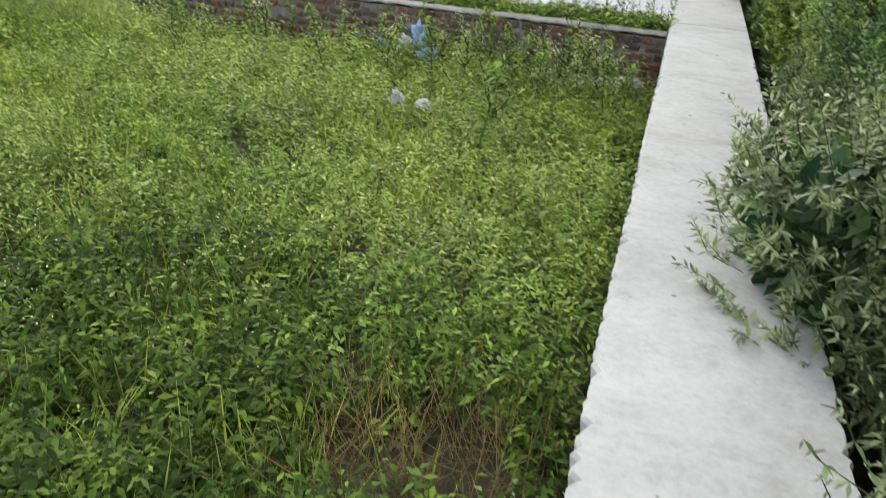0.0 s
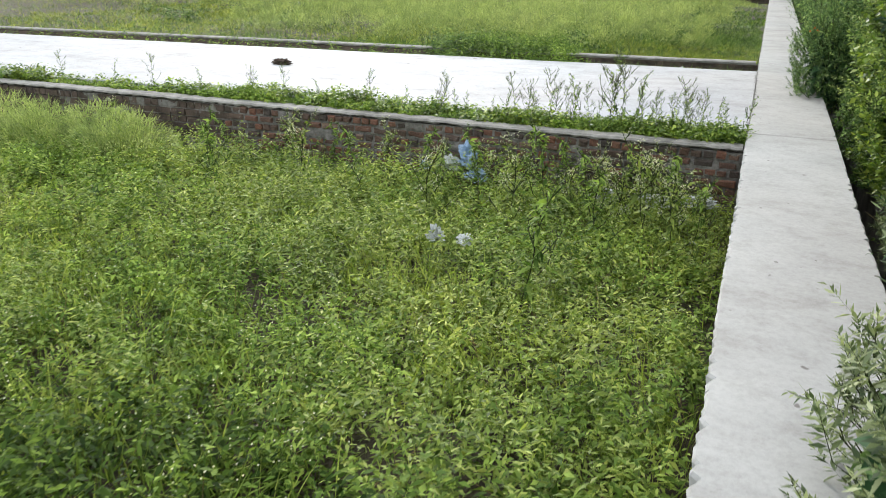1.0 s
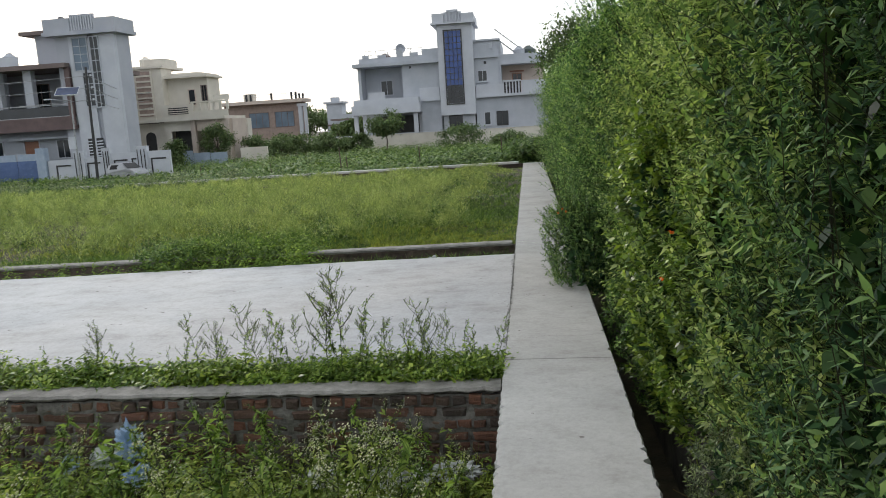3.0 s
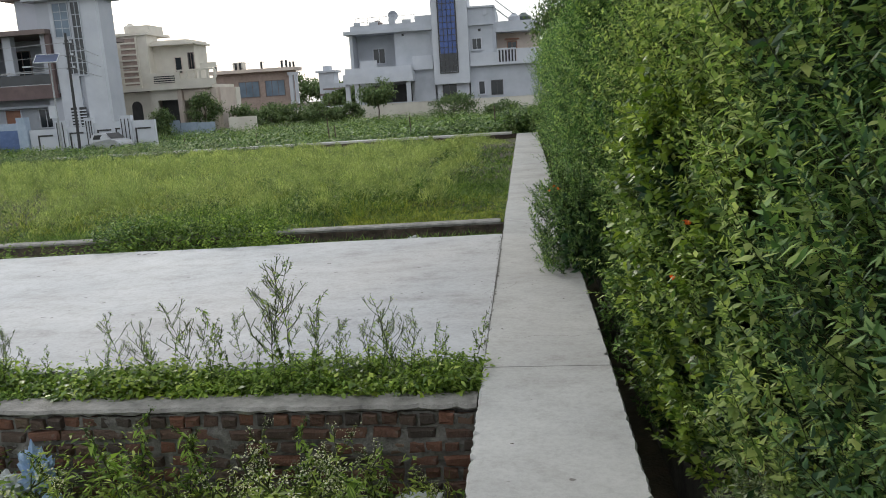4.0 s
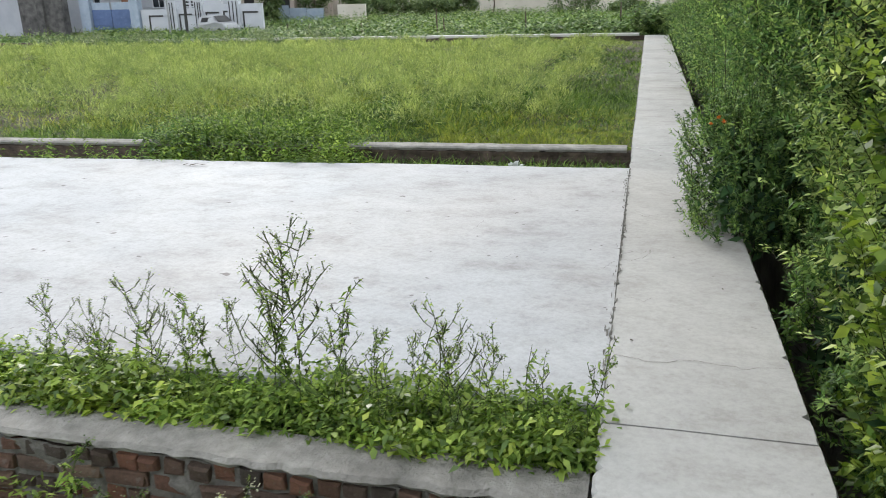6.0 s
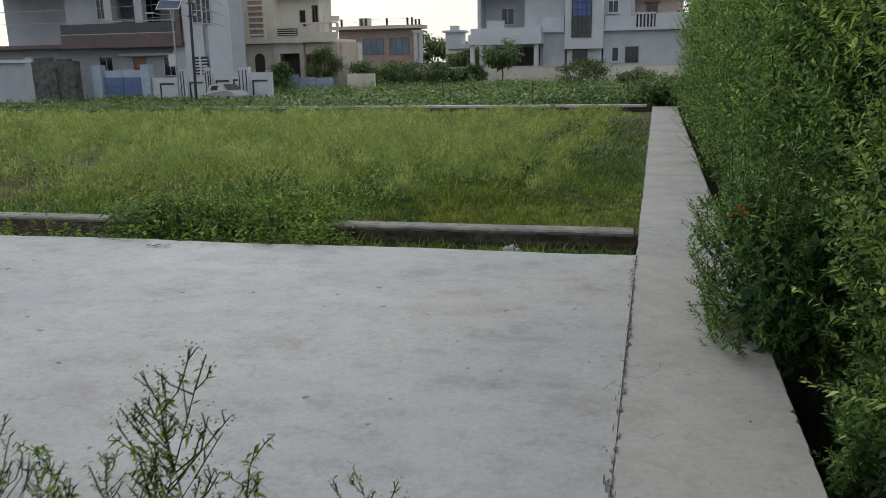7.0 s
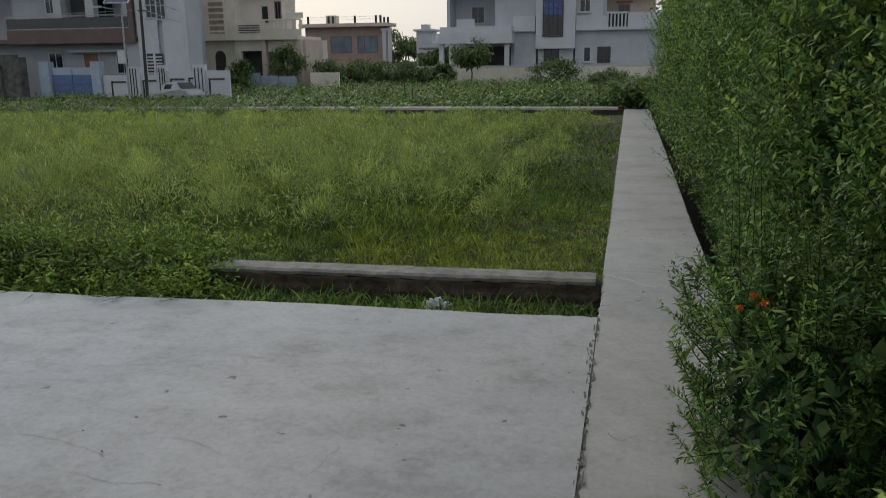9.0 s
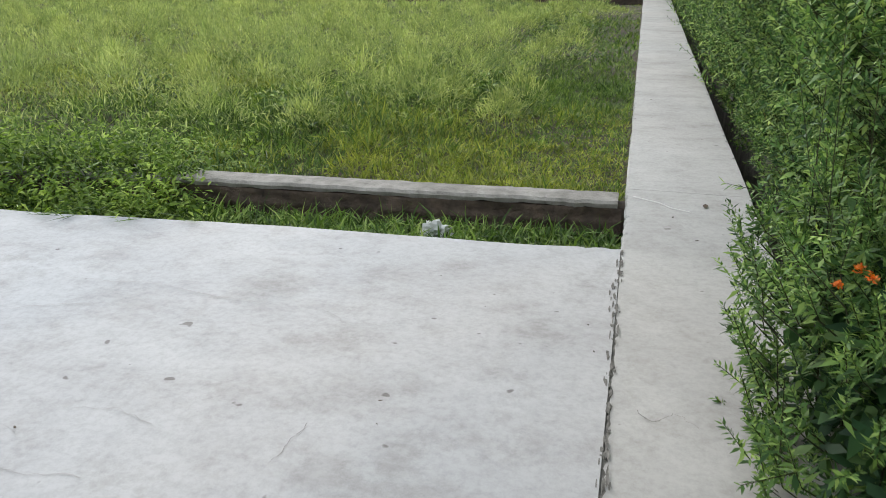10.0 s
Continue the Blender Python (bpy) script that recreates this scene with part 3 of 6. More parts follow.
def near_plot():
    # broad-leaved weeds: dense and short, taller in clumps
    p = np.concatenate([spots(rng, 9500, -9, -.03, -14, -5.55), spots(rng, 1300, -18, -9, -12.2, -5.55), spots(rng, 1500, -3.2, -.03, -15.8, -12.7)])
    bare = (((p[:, 0] + .6) / .5) ** 2 + ((p[:, 1] + 12.12) / .42) ** 2 < 1 + .5 * lumps(p[:, 0], p[:, 1], 6, 2)) & (rng.random(len(p)) < .94)
    p = p[~bare]
    p[:, 2] = near_z(p)
    h = .28 + .20 * lumps(p[:, 0], p[:, 1], 1.9, 1) + .13 * lumps(p[:, 0], p[:, 1], 4.4, 3) + rng.uniform(-.09, .18, len(p))
    h = np.clip(h, .1, .7)
    tall = (p[:, 1] > -6.2)
    h[tall] += rng.uniform(-.1, .1, tall.sum())
    yellow = lumps(p[:, 0], p[:, 1], .75, 4) + np.clip((p[:, 1] + 10.5) * .12, -.5, .35) + rng.normal(0, .35, len(p)) > .38
    # more dark plants towards the near end, their tone standing in for shade
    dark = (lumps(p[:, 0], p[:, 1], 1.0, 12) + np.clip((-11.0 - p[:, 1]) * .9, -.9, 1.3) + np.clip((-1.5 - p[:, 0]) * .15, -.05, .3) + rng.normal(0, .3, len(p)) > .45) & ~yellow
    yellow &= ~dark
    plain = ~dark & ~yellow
    a = weeds(rng, p[plain], h[plain], 24, .085, .32, 1.2, (-.15, 1.0), .45)
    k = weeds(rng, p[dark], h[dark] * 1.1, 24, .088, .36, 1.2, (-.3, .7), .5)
    tagged(put("weeds", raw_mesh("weeds", *k), M_WEED_D), "dark green broad-leaved weeds, the near end's shade in their colour", "weeds", kind="stuff")
    b = weeds(rng, p[yellow], h[yellow] * 1.15, 26, .085, .26, 1.1, (0, 1.0), .4)
    tagged(put("weeds", raw_mesh("weeds", *a), M_WEED), "dense green broad-leaved weeds filling the low plot", "weeds", kind="stuff")
    tagged(put("weeds", raw_mesh("weeds", *b), M_WEED_Y), "yellow-green weeds in patches of the low plot", "weeds", kind="stuff")
    # grass blades among them
    q = np.concatenate([spots(rng, 34000, -9, -.02, -14, -5.55), spots(rng, 6000, -18, -9, -12.2, -5.55)])
    q[:, 2] = near_z(q)
    keep = lumps(q[:, 0], q[:, 1], 1.1, 7) + rng.normal(0, .4, len(q)) > -.05
    q = q[keep]
    n = len(q)
    way = np.stack([rng.normal(0, .35, n), rng.normal(0, .35, n), np.ones(n)], 1)
    g = blades(rng, q, way, rng.uniform(.25, .62, n), rng.uniform(.006, .012, n), rng.uniform(.1, .5, n))
    tagged(put("grass", raw_mesh("grass", *g), M_WEED_Y), "thin yellow-green grass among the weeds", "grass", kind="stuff")
    # tiny white florets in drifts
    f = spots(rng, 1500, -4.2, -1.4, -12.4, -9.6)
    f = f[lumps(f[:, 0], f[:, 1], 2.4, 2) + rng.normal(0, .3, len(f)) > .2]
    f[:, 2] = near_z(f) + rng.uniform(.3, .62, len(f))
    n = len(f)
    g = blades(rng, f, rng.normal(0, 1, (n, 3)), np.full(n, .012), np.full(n, .011), np.zeros(n))
    tagged(put("florets", raw_mesh("florets", *g), M_WHITEFLOWER), "tiny white florets among the weeds", "flowers", kind="stuff")
    # dead stalks and bare patch
    d = np.concatenate([spots(rng, 700, -9, 0, -13.8, -5.6), spots(rng, 420, -1.15, -.1, -12.55, -11.7)])
    d[:, 2] = near_z(d) + .02
    n = len(d)
    e = d + np.stack([rng.normal(0, .16, n), rng.normal(0, .16, n), rng.uniform(.02, .45, n)], 1)
    tagged(put("dry_stalks", raw_mesh("dry_stalks", *stalk(d, e, .0025, .0015, rng)), M_DRY), "dry brown stalks lying among weeds", "stalks", kind="stuff")


near_plot()


def outlying_growth():
    """Growth on the ground behind the walk's start and beyond the hedge."""
    r = np.random.default_rng(29)
    p = np.concatenate([spots(r, 2400, -18, -.1, -26, -13.2), spots(r, 1400, -18, -8.6, -14, -5.5)])
    p[:, 2] = -.82
    tagged(put("weeds", raw_mesh("weeds", *weeds(r, p, r.uniform(.2, .5, len(p)), 12, .22, .42, 5)), M_WEED), "green weeds farther back in the low plot", "weeds", kind="stuff")
    q = spots(r, 2200, 2.9, 13, -20, 24)
    q[:, 2] = -.5
    tagged(put("weeds", raw_mesh("weeds", *weeds(r, q, r.uniform(.2, .6, len(q)), 12, .26, .42, 5)), M_CROP), "green growth beyond the hedge", "weeds", kind="stuff")


outlying_growth()


# ---- tall weeds by the road: a few plants, then copies ----
def tall_weed(seed, height, branches, leaf, flowers, name="tall_weed", label="", leaf_mat=None):
    """A spindly plant: a bent stem, uneven side branches, leaves in lobed tufts at the nodes."""
    r = np.random.default_rng(seed)
    plant = empty(name, label, "weed", "weeds beside the road")
    P, Q, tips, tufts = [], [], [], []
    bend, wave = r.normal(0, .09, 2), r.uniform(0, 6)

    def at(f):
        return np.array([bend[0] * f * f * height * 2 + .012 * math.sin(f * 9 + wave), bend[1] * f * f * height * 2 + .012 * math.cos(f * 8 + wave), height * f])

    for i in range(8):
        P.append(at(i / 8))
        Q.append(at((i + 1) / 8))
    for f in np.sort(r.uniform(.06, 1, 17)):
        tufts.append((at(f), r.uniform(.55, 1.25) * (1.15 - .65 * f), 4))
    for k in range(branches):
        f = r.uniform(.22, .93)
        a, rise = r.uniform(0, 2 * np.pi), r.uniform(.45, 1.5)
        L = height * r.uniform(.10, .40) * (1.2 - .7 * f)
        b0 = at(f)
        d = np.array([math.cos(a), math.sin(a), rise])
        b1 = b0 + d / np.linalg.norm(d) * L * .6
        d2 = d + np.array([r.normal(0, .35), r.normal(0, .35), .7])
        b2 = b1 + d2 / np.linalg.norm(d2) * L * .5
        P += [b0, b1]
        Q += [b1, b2]
        tufts += [(b0 + (b1 - b0) * t, r.uniform(.3, .8), 3) for t in (.45, .95)] + [(b1 + (b2 - b1) * t, r.uniform(.2, .5), 3) for t in (.5, 1.0)]
        for q in range(2):
            e = b1 + (b2 - b1) * r.uniform(.2, .9)
            g = e + np.array([r.normal(0, .5), r.normal(0, .5), .8]) * L * .22
            P.append(e)
            Q.append(g)
            tips.append(g)
        tips += [b2, (b1 + b2) / 2]
    tips.append(at(1))
    P, Q = np.array(P), np.array(Q)
    tagged(put("stem", raw_mesh("stem", *stalk(P, Q, .0028, .0018, r)), M_STEM, plant), kind="stuff")
    base = np.array([t[0] for t in tufts for _ in range(t[2])])
    size = np.array([t[1] for t in tufts for _ in range(t[2])])
    way0 = np.repeat(r.uniform(0, 2 * np.pi, len(tufts)), [t[2] for t in tufts])
    n = len(base)
    az = way0 + r.normal(0, .55, n)
    el = r.uniform(-.35, .9, n)
    way = np.stack([np.cos(az) * np.cos(el), np.sin(az) * np.cos(el), np.sin(el)], 1)
    L = leaf * size * r.uniform(.6, 1.3, n)
    tagged(put("foliage", raw_mesh("foliage", *blades(r, base, way, L, L * r.uniform(.2, .36, n), r.uniform(.1, .8, n))), leaf_mat or M_WEED, plant), kind="stuff")
    if flowers:
        t = np.repeat(np.array(tips), flowers, axis=0)
        t = t + r.normal(0, .012, t.shape)
        m = len(t)
        tagged(put("blossom", raw_mesh("blossom", *blades(r, t, r.normal(0, 1, (m, 3)), np.full(m, .009), np.full(m, .007), np.zeros(m))), M_GREYLEAF if name == "tall_weed" and leaf_mat is None else M_WHITEFLOWER, plant, "tiny pale buds"), kind="stuff")
    return plant


kinds = [tall_weed(31, .8, 18, .058, 5, label="tall branching green weed with thin stems and pale buds"),
         tall_weed(32, .8, 11, .085, 1, label="upright leafy green weed with a thin stem"),
         tall_weed(33, .8, 5, .10, 0, label="slim leafy green weed beside the road"),
         tall_weed(35, .8, 24, .045, 6, label="wispy branching weed with a feathery pale top")]
rr = random.Random(8)
first = {}
ROADSIDE = [(-1.4, .94, 3), (-1.26, .88, 0), (-1.34, .7, 1), (-1.08, .56, 0), (-.92, .5, 0), (-.74, .46, 0), (-.6, .44, 1), (-.42, .42, 2), (-.25, .36, 1), (-1.66, .5, 0), (-1.9, .46, 0), (-2.2, .4, 2), (-2.6, .4, 1), (-3.1, .3, 1), (-1.14, .66, 1), (-1.0, .5, 2), (-.88, .42, 2), (-.8, .58, 2), (-.68, .5, 1), (-.55, .68, 3), (-.48, .52, 0), (-.38, .36, 2), (-.29, .48, 2), (-.2, .4, 2), (-.06, .48, 1), (-.12, .3, 1),
            (-1.45, .44, 2), (-1.58, .4, 1), (-1.75, .62, 1), (-1.83, .5, 1), (-2.0, .68, 3), (-2.08, .5, 2), (-2.34, .54, 3), (-2.47, .58, 0), (-2.3, .42, 1), (-2.75, .3, 2), (-3.32, .54, 0), (-3.42, .48, 3), (-3.25, .34, 1), (-3.9, .36, 2), (-4.3, .5, 0), (-5.0, .34, 1), (-5.6, .48, 0), (-6.1, .44, 3), (-6.9, .36, 1), (-7.7, .5, 0), (-8.4, .4, 2), (-9.3, .46, 0), (-10.5, .4, 1)]
for i, (x, h, k) in enumerate(ROADSIDE):
    m = pose(x, -5.05 + rr.uniform(-.1, .1), -.1, rr.uniform(-6, 6), rr.uniform(-6, 6), rr.uniform(0, 360)) @ Matrix.Scale((h + .04) / .86, 4)
    src = kinds[k]
    if k not in first:
        first[k] = True
        src.matrix_basis = m
    else:
        c = copy_thing(src, m)
        c.matrix_basis = m

# ragged weeds in front of the near wall, with pale flower heads
wall_kinds = [tall_weed(41, .6, 14, .07, 6, label="bushy weed with pale flower heads by the brick wall", leaf_mat=M_WEED_Y),
              tall_weed(42, .6, 10, .08, 4, label="straggling weed with pale flower heads by the brick wall")]
WALLSIDE = [(-.55, -5.6, .5, 0), (-.8, -5.75, .62, 0), (-1.0, -5.55, .55, 1), (-1.25, -5.8, .45, 0), (-1.6, -5.5, .6, 1), (-1.75, -5.7, .55, 1), (-2.15, -5.55, .6, 1), (-2.45, -5.8, .5, 0), (-.35, -5.9, .4, 0), (-3.3, -5.6, .6, 1), (-3.8, -5.5, .55, 0), (-4.4, -5.7, .55, 1), (-5.1, -5.6, .6, 0), (-5.9, -5.7, .5, 1), (-.6, -6.2, .45, 0), (-1.0, -6.4, .5, 0), (-1.5, -6.2, .45, 0), (-.3, -6.6, .5, 1), (-1.35, -8.3, .72, 1), (-7.5, -5.8, .6, 0), (-2.9, -6.3, .5, 1), (-4.9, -7.2, .6, 1), (-.62, -5.45, .42, 1), (-.95, -5.4, .4, 0), (-1.4, -5.4, .5, 0), (-.25, -5.7, .38, 0), (-.85, -6.0, .5, 0), (-1.15, -6.1, .5, 0), (-2.6, -5.5, .5, 1), (-3.05, -5.8, .5, 0),
            (-.45, -6.15, .62, 1), (-.75, -6.5, .66, 0), (-1.2, -6.6, .6, 1), (-1.7, -6.35, .68, 1), (-1.85, -6.9, .62, 0), (-2.3, -6.4, .62, 1), (-.5, -7.0, .6, 0), (-3.6, -6.5, .62, 1), (-2.7, -7.1, .62, 0), (-1.05, -7.3, .6, 1), (-4.3, -6.6, .62, 0), (-5.4, -6.7, .62, 1)]
for i, (x, y, h, k) in enumerate(WALLSIDE):
    m = pose(x, y - .2, -.8, rr.uniform(-9, 9), rr.uniform(-9, 9), rr.uniform(0, 360)) @ Matrix.Scale(h * (1.55 if y < -5.9 else 1.3) / .6, 4)
    src = wall_kinds[k]
    if i < 3 and ("w", k) not in first:
        first[("w", k)] = True
        src.matrix_basis = m
    else:
        copy_thing(src, m).matrix_basis = m


wisp = tall_weed(34, .8, 20, .09, 0, label="wispy grey-green shrub branch leaning over the slab", leaf_mat=M_GREYLEAF)
wisp.matrix_basis = pose(.95, -11.75, -.3, 0, -15, 40) @ Matrix.Scale(1.1, 4)
for x, y, z, tilt, h in ((.88, -11.2, -.3, -26, .9), (.84, -10.8, -.3, -22, .95), (.9, -11.9, -.3, -22, .95), (.86, -12.3, -.3, -20, .85), (.85, -10.5, -.3, -24, .9), (.9, -11.6, -.3, -30, .95), (.86, -10.0, -.3, -20, .9), (.86, -9.6, -.3, -14, .95), (.92, -9.9, -.3, -18, 1.05), (.95, -9.3, -.3, -10, .9), (.9, -10.3, -.3, -16, .8)):
    m = pose(x, y - .25, z, rr.uniform(-5, 5), tilt, rr.uniform(0, 360)) @ Matrix.Scale(h / .8, 4)
    copy_thing(wisp, m).matrix_basis = m


def dry_clump():
    """Feathery, half-dry grass clump against the brick wall."""
    r = np.random.default_rng(58)
    n = 14000
    c = np.array([(-8.3, -6.4), (-7.5, -6.2), (-6.9, -6.5), (-9.2, -6.2)])[r.integers(0, 4, n)]
    a, q = r.uniform(0, 2 * np.pi, n), np.sqrt(r.uniform(0, 1, n))
    b = np.stack([c[:, 0] + np.cos(a) * q * .7, c[:, 1] + np.sin(a) * q * .5, -.75 + .72 * r.uniform(0, 1, n) ** .6 * (1 - .55 * q ** 2)], 1)
    w = np.stack([np.cos(a) * q * .7, np.sin(a) * q * .7, np.ones(n)], 1) + r.normal(0, .25, (n, 3))
    v = blades(r, b, w, r.uniform(.07, .2, n), r.uniform(.006, .012, n), r.uniform(.1, .7, n))
    tagged(put("grass", raw_mesh("grass", *v), M_PANICLE), "pale feathery grass clump against the brick wall", "grass", kind="stuff")


dry_clump()


def strip_cover():
    """Low leafy cover between the brick wall and the lane."""
    r = np.random.default_rng(51)
    p = np.concatenate([spots(r, 1700, -7, -.02, -5.26, -4.76), spots(r, 1300, -22, -7, -5.22, -4.95)])
    p[:, 2] = -.1
    edge = np.abs(p[:, 1] + 4.98) / .24
    h = np.clip(.12 - .05 * edge + .09 * lumps(p[:, 0], p[:, 1], 3.2, 2) + r.uniform(-.05, .09, len(p)), .03, .32)
    pick = lumps(p[:, 0], p[:, 1], 2.6, 4) + r.normal(0, .4, len(p)) > .1
    v = weeds(r, p[pick], h[pick] * 1.15, 22, .082, .46, 1.3, (-.2, .9), .6)
    tagged(put("weeds", raw_mesh("weeds", *v), M_BROAD), "low bright broad-leaved weeds along the lane", "weeds", kind="stuff")
    a = weeds(r, p[~pick], h[~pick], 26, .066, .40, 1.2, (-.2, .9), .6)
    tagged(put("weeds", raw_mesh("weeds", *a), M_WEED), "low leafy green weeds along the lane", "weeds", kind="stuff")
    q = spots(r, 2500, -12, -.02, -5.18, -4.8)
    q[:, 2] = -.1
    n = len(q)
    way = np.stack([r.normal(0, .5, n), r.normal(-.1, .5, n), np.ones(n)], 1)
    g = blades(r, q, way, r.uniform(.1, .26, n), r.uniform(.006, .012, n), r.uniform(.3, .9, n), ((0, 1), (.5, .9), (1, .05)))
    tagged(put("grass", raw_mesh("grass", *g), M_GRASS), "short bright grass along the lane", "grass", kind="stuff")


strip_cover()


# ---- grass plot beyond the lane ----
def grass_plot():
    r = np.random.default_rng(61)
    def field(n, x0, x1, y0, y1):
        p = spots(r, n, x0, x1, y0, y1)
        p[:, 1] += SKEW * 1.2 * np.maximum(p[:, 0], -20)
        p[:, 2] = -.16 + .05 * lumps(p[:, 0], p[:, 1], .8)
        return p
    p = np.concatenate([field(62000, -9, -.03, 1.0, 9), field(34000, -5, -.03, 1.0, 6.5), field(56000, -20, -.03, 9, 22.2), field(16000, -16, -9, 1.0, 9), field(24000, -36, -18, 1, 24), field(11000, -19.5, -14, .9, 10)])
    n = len(p)
    tallness = .26 + .12 * lumps(p[:, 0], p[:, 1], 1.2, 3) + .05 * lumps(p[:, 0], p[:, 1], 3.1, 5)
    e = lumps(p[:, 0], p[:, 1], 5.0, 3) + .6 * lumps(p[:, 0], p[:, 1], 2.2, 5)
    tallness *= .85 + .5 * e
    tallness *= np.clip(.55 + .12 * np.abs(p[:, 0]) + .05 * p[:, 1], .5, 1.15)
    L = np.clip(tallness * r.uniform(.6, 1.35, n), .08, .6) * np.where(p[:, 1] - SKEW * 1.2 * np.maximum(p[:, 0], -20) > 17.5, .38, 1)
    off = p[:, 1] - SKEW * 1.2 * np.maximum(p[:, 0], -20)
    L *= .9 * np.clip(1 - (off - 8) * .055, .5, 1)
    far = p[:, 1] > 9
    w = np.where(far, r.uniform(.012, .022, n), r.uniform(.005, .011, n))
    way = np.stack([r.normal(0, .6, n), r.normal(0, .6, n), np.ones(n)], 1)
    pick = lumps(p[:, 0], p[:, 1], .55, 9) + .35 * lumps(p[:, 0], p[:, 1], 2.3, 2) + r.normal(0, .3, n) > .5
    pick |= (p[:, 0] < -8.5) & (lumps(p[:, 0], p[:, 1], .5, 1) + r.normal(0, .3, n) > .05)
    pick |= (p[:, 0] < -6.5) & (p[:, 1] > 2) & (p[:, 1] < 13) & (lumps(p[:, 0], p[:, 1], .5, 2) > -.1) & (r.random(n) < .8)
    pick |= (p[:, 0] > -3.2) & (p[:, 0] < -1) & (p[:, 1] < 4.2) & (r.random(n) < .45)
    # gaps between tufts: their shade is put into a darker grass colour
    shade = (e + r.normal(0, .25, n) < .02) & ((p[:, 0] < -2.5) | (p[:, 1] > 6))
    pick &= ~shade
    for sel, mat, lab in ((~pick & ~shade, M_GRASS, "fresh green wild grass over the plot"), (shade, M_GRASS_D, "dark green wild grass, shade between tufts in its colour"), (pick, M_GRASS_Y, "yellow-green wild grass in patches")):
        b = blades(r, p[sel], way[sel], L[sel], w[sel] * 1.3, r.uniform(.15, .8, sel.sum()))
        tagged(put("grass", raw_mesh("grass", *b), mat), lab, "grass", kind="stuff")
    # feathery tussocks that stand above the rest
    c = np.concatenate([field(1500, -12, -.9, 2.4, 9), field(3000, -24, -.6, 9, 22)])
    c = c[lumps(c[:, 0], c[:, 1], .62, 6) + .5 * lumps(c[:, 0], c[:, 1], 1.7, 8) + np.clip((-c[:, 0] - 2.5) * .15, -.6, .4) > -.3]
    c = c[c[:, 1] - SKEW * 1.2 * np.maximum(c[:, 0], -20) < 17.6]
    apart = []
    for v in c:
        if all((v[0] - u[0]) ** 2 + (v[1] - u[1]) ** 2 > .42 for u in apart):
            apart.append(v)
    c = np.array(apart)
    n = len(c)
    idx = np.repeat(np.arange(n), np.where(c[:, 1] < 9, 620, 380))
    m = len(idx)
    size = (.24 + .5 * r.uniform(0, 1, n) ** 2)[idx] * (1 + .35 * r.normal(0, 1, m).clip(-1.5, 1.5))
    tall = (r.uniform(.55, 1.5, n) * np.clip(1 - (c[:, 1] - SKEW * 1.2 * np.maximum(c[:, 0], -20) - 8) * .055, .45, 1))[idx]
    a, q2 = r.uniform(0, 2 * np.pi, m), r.uniform(0, 1, m) ** .6
    out = np.stack([np.cos(a) * q2, np.sin(a) * q2], 1)
    shell = np.sqrt(np.maximum(1 - q2 ** 2, 0))
    b = c[idx].copy()
    b[:, :2] += out * size[:, None] * .85
    b[:, 2] += .13 + .52 * tall * shell * r.uniform(.55, 1.08, m)
    w2 = np.stack([out[:, 0] * .8, out[:, 1] * .8, .6 + .5 * shell], 1) + r.normal(0, .45, (m, 3))
    v = blades(r, b, w2, r.uniform(.06, .19, m), r.uniform(.006, .012, m) * np.where(c[idx][:, 1] > 9, 1.8, 1), r.uniform(0, .5, m))
    tagged(put("tussocks", raw_mesh("tussocks", *v), M_PANICLE), "pale grey-green feathery grass tussocks", "grass", kind="stuff")
    # taller pale shrubs by the end wall
    c = np.repeat(np.array([(-21.5, 19.6), (-19.8, 20.4), (-18.6, 19.4), (-17.2, 20.6), (-15.6, 20.2), (-14.6, 20.9), (-22.6, 18.6), (-20.6, 18.4), (-12.4, 20.9)]), 26, axis=0)
    c = np.concatenate([c + r.normal(0, .42, c.shape), np.full((len(c), 1), -.12)], 1)
    v = weeds(r, c, r.uniform(.35, .85, len(c)), 26, .13, .34, 2.5, (-.1, 1.0), .4)
    tagged(put("weeds", raw_mesh("weeds", *v), M_GREYLEAF), "pale green bushy weeds by the end wall", "weeds", kind="stuff")
    # darker leafy clumps scattered in the plot
    c = np.concatenate([field(60, -18, -1, 3, 21), field(46, -22, -13, 18.5, 21.8), field(10, -13, -8, 20, 21.5)])
    c = np.concatenate([c, np.array([[-1.6, 6.4, -.1], [-2.2, 8.0, -.1], [-3.4, 10.5, -.1], [-1.2, 12, -.1]])])
    c = np.repeat(c, 14, axis=0)
    c[:, :2] += r.normal(0, .28, (len(c), 2))
    v = weeds(r, c, r.uniform(.25, .5, len(c)), 22, .10, .42, 1.6, (-.2, .8), .5)
    tagged(put("weeds", raw_mesh("weeds", *v), M_GRASS_D), "dark green leafy clumps in the grass plot", "weeds", kind="stuff")


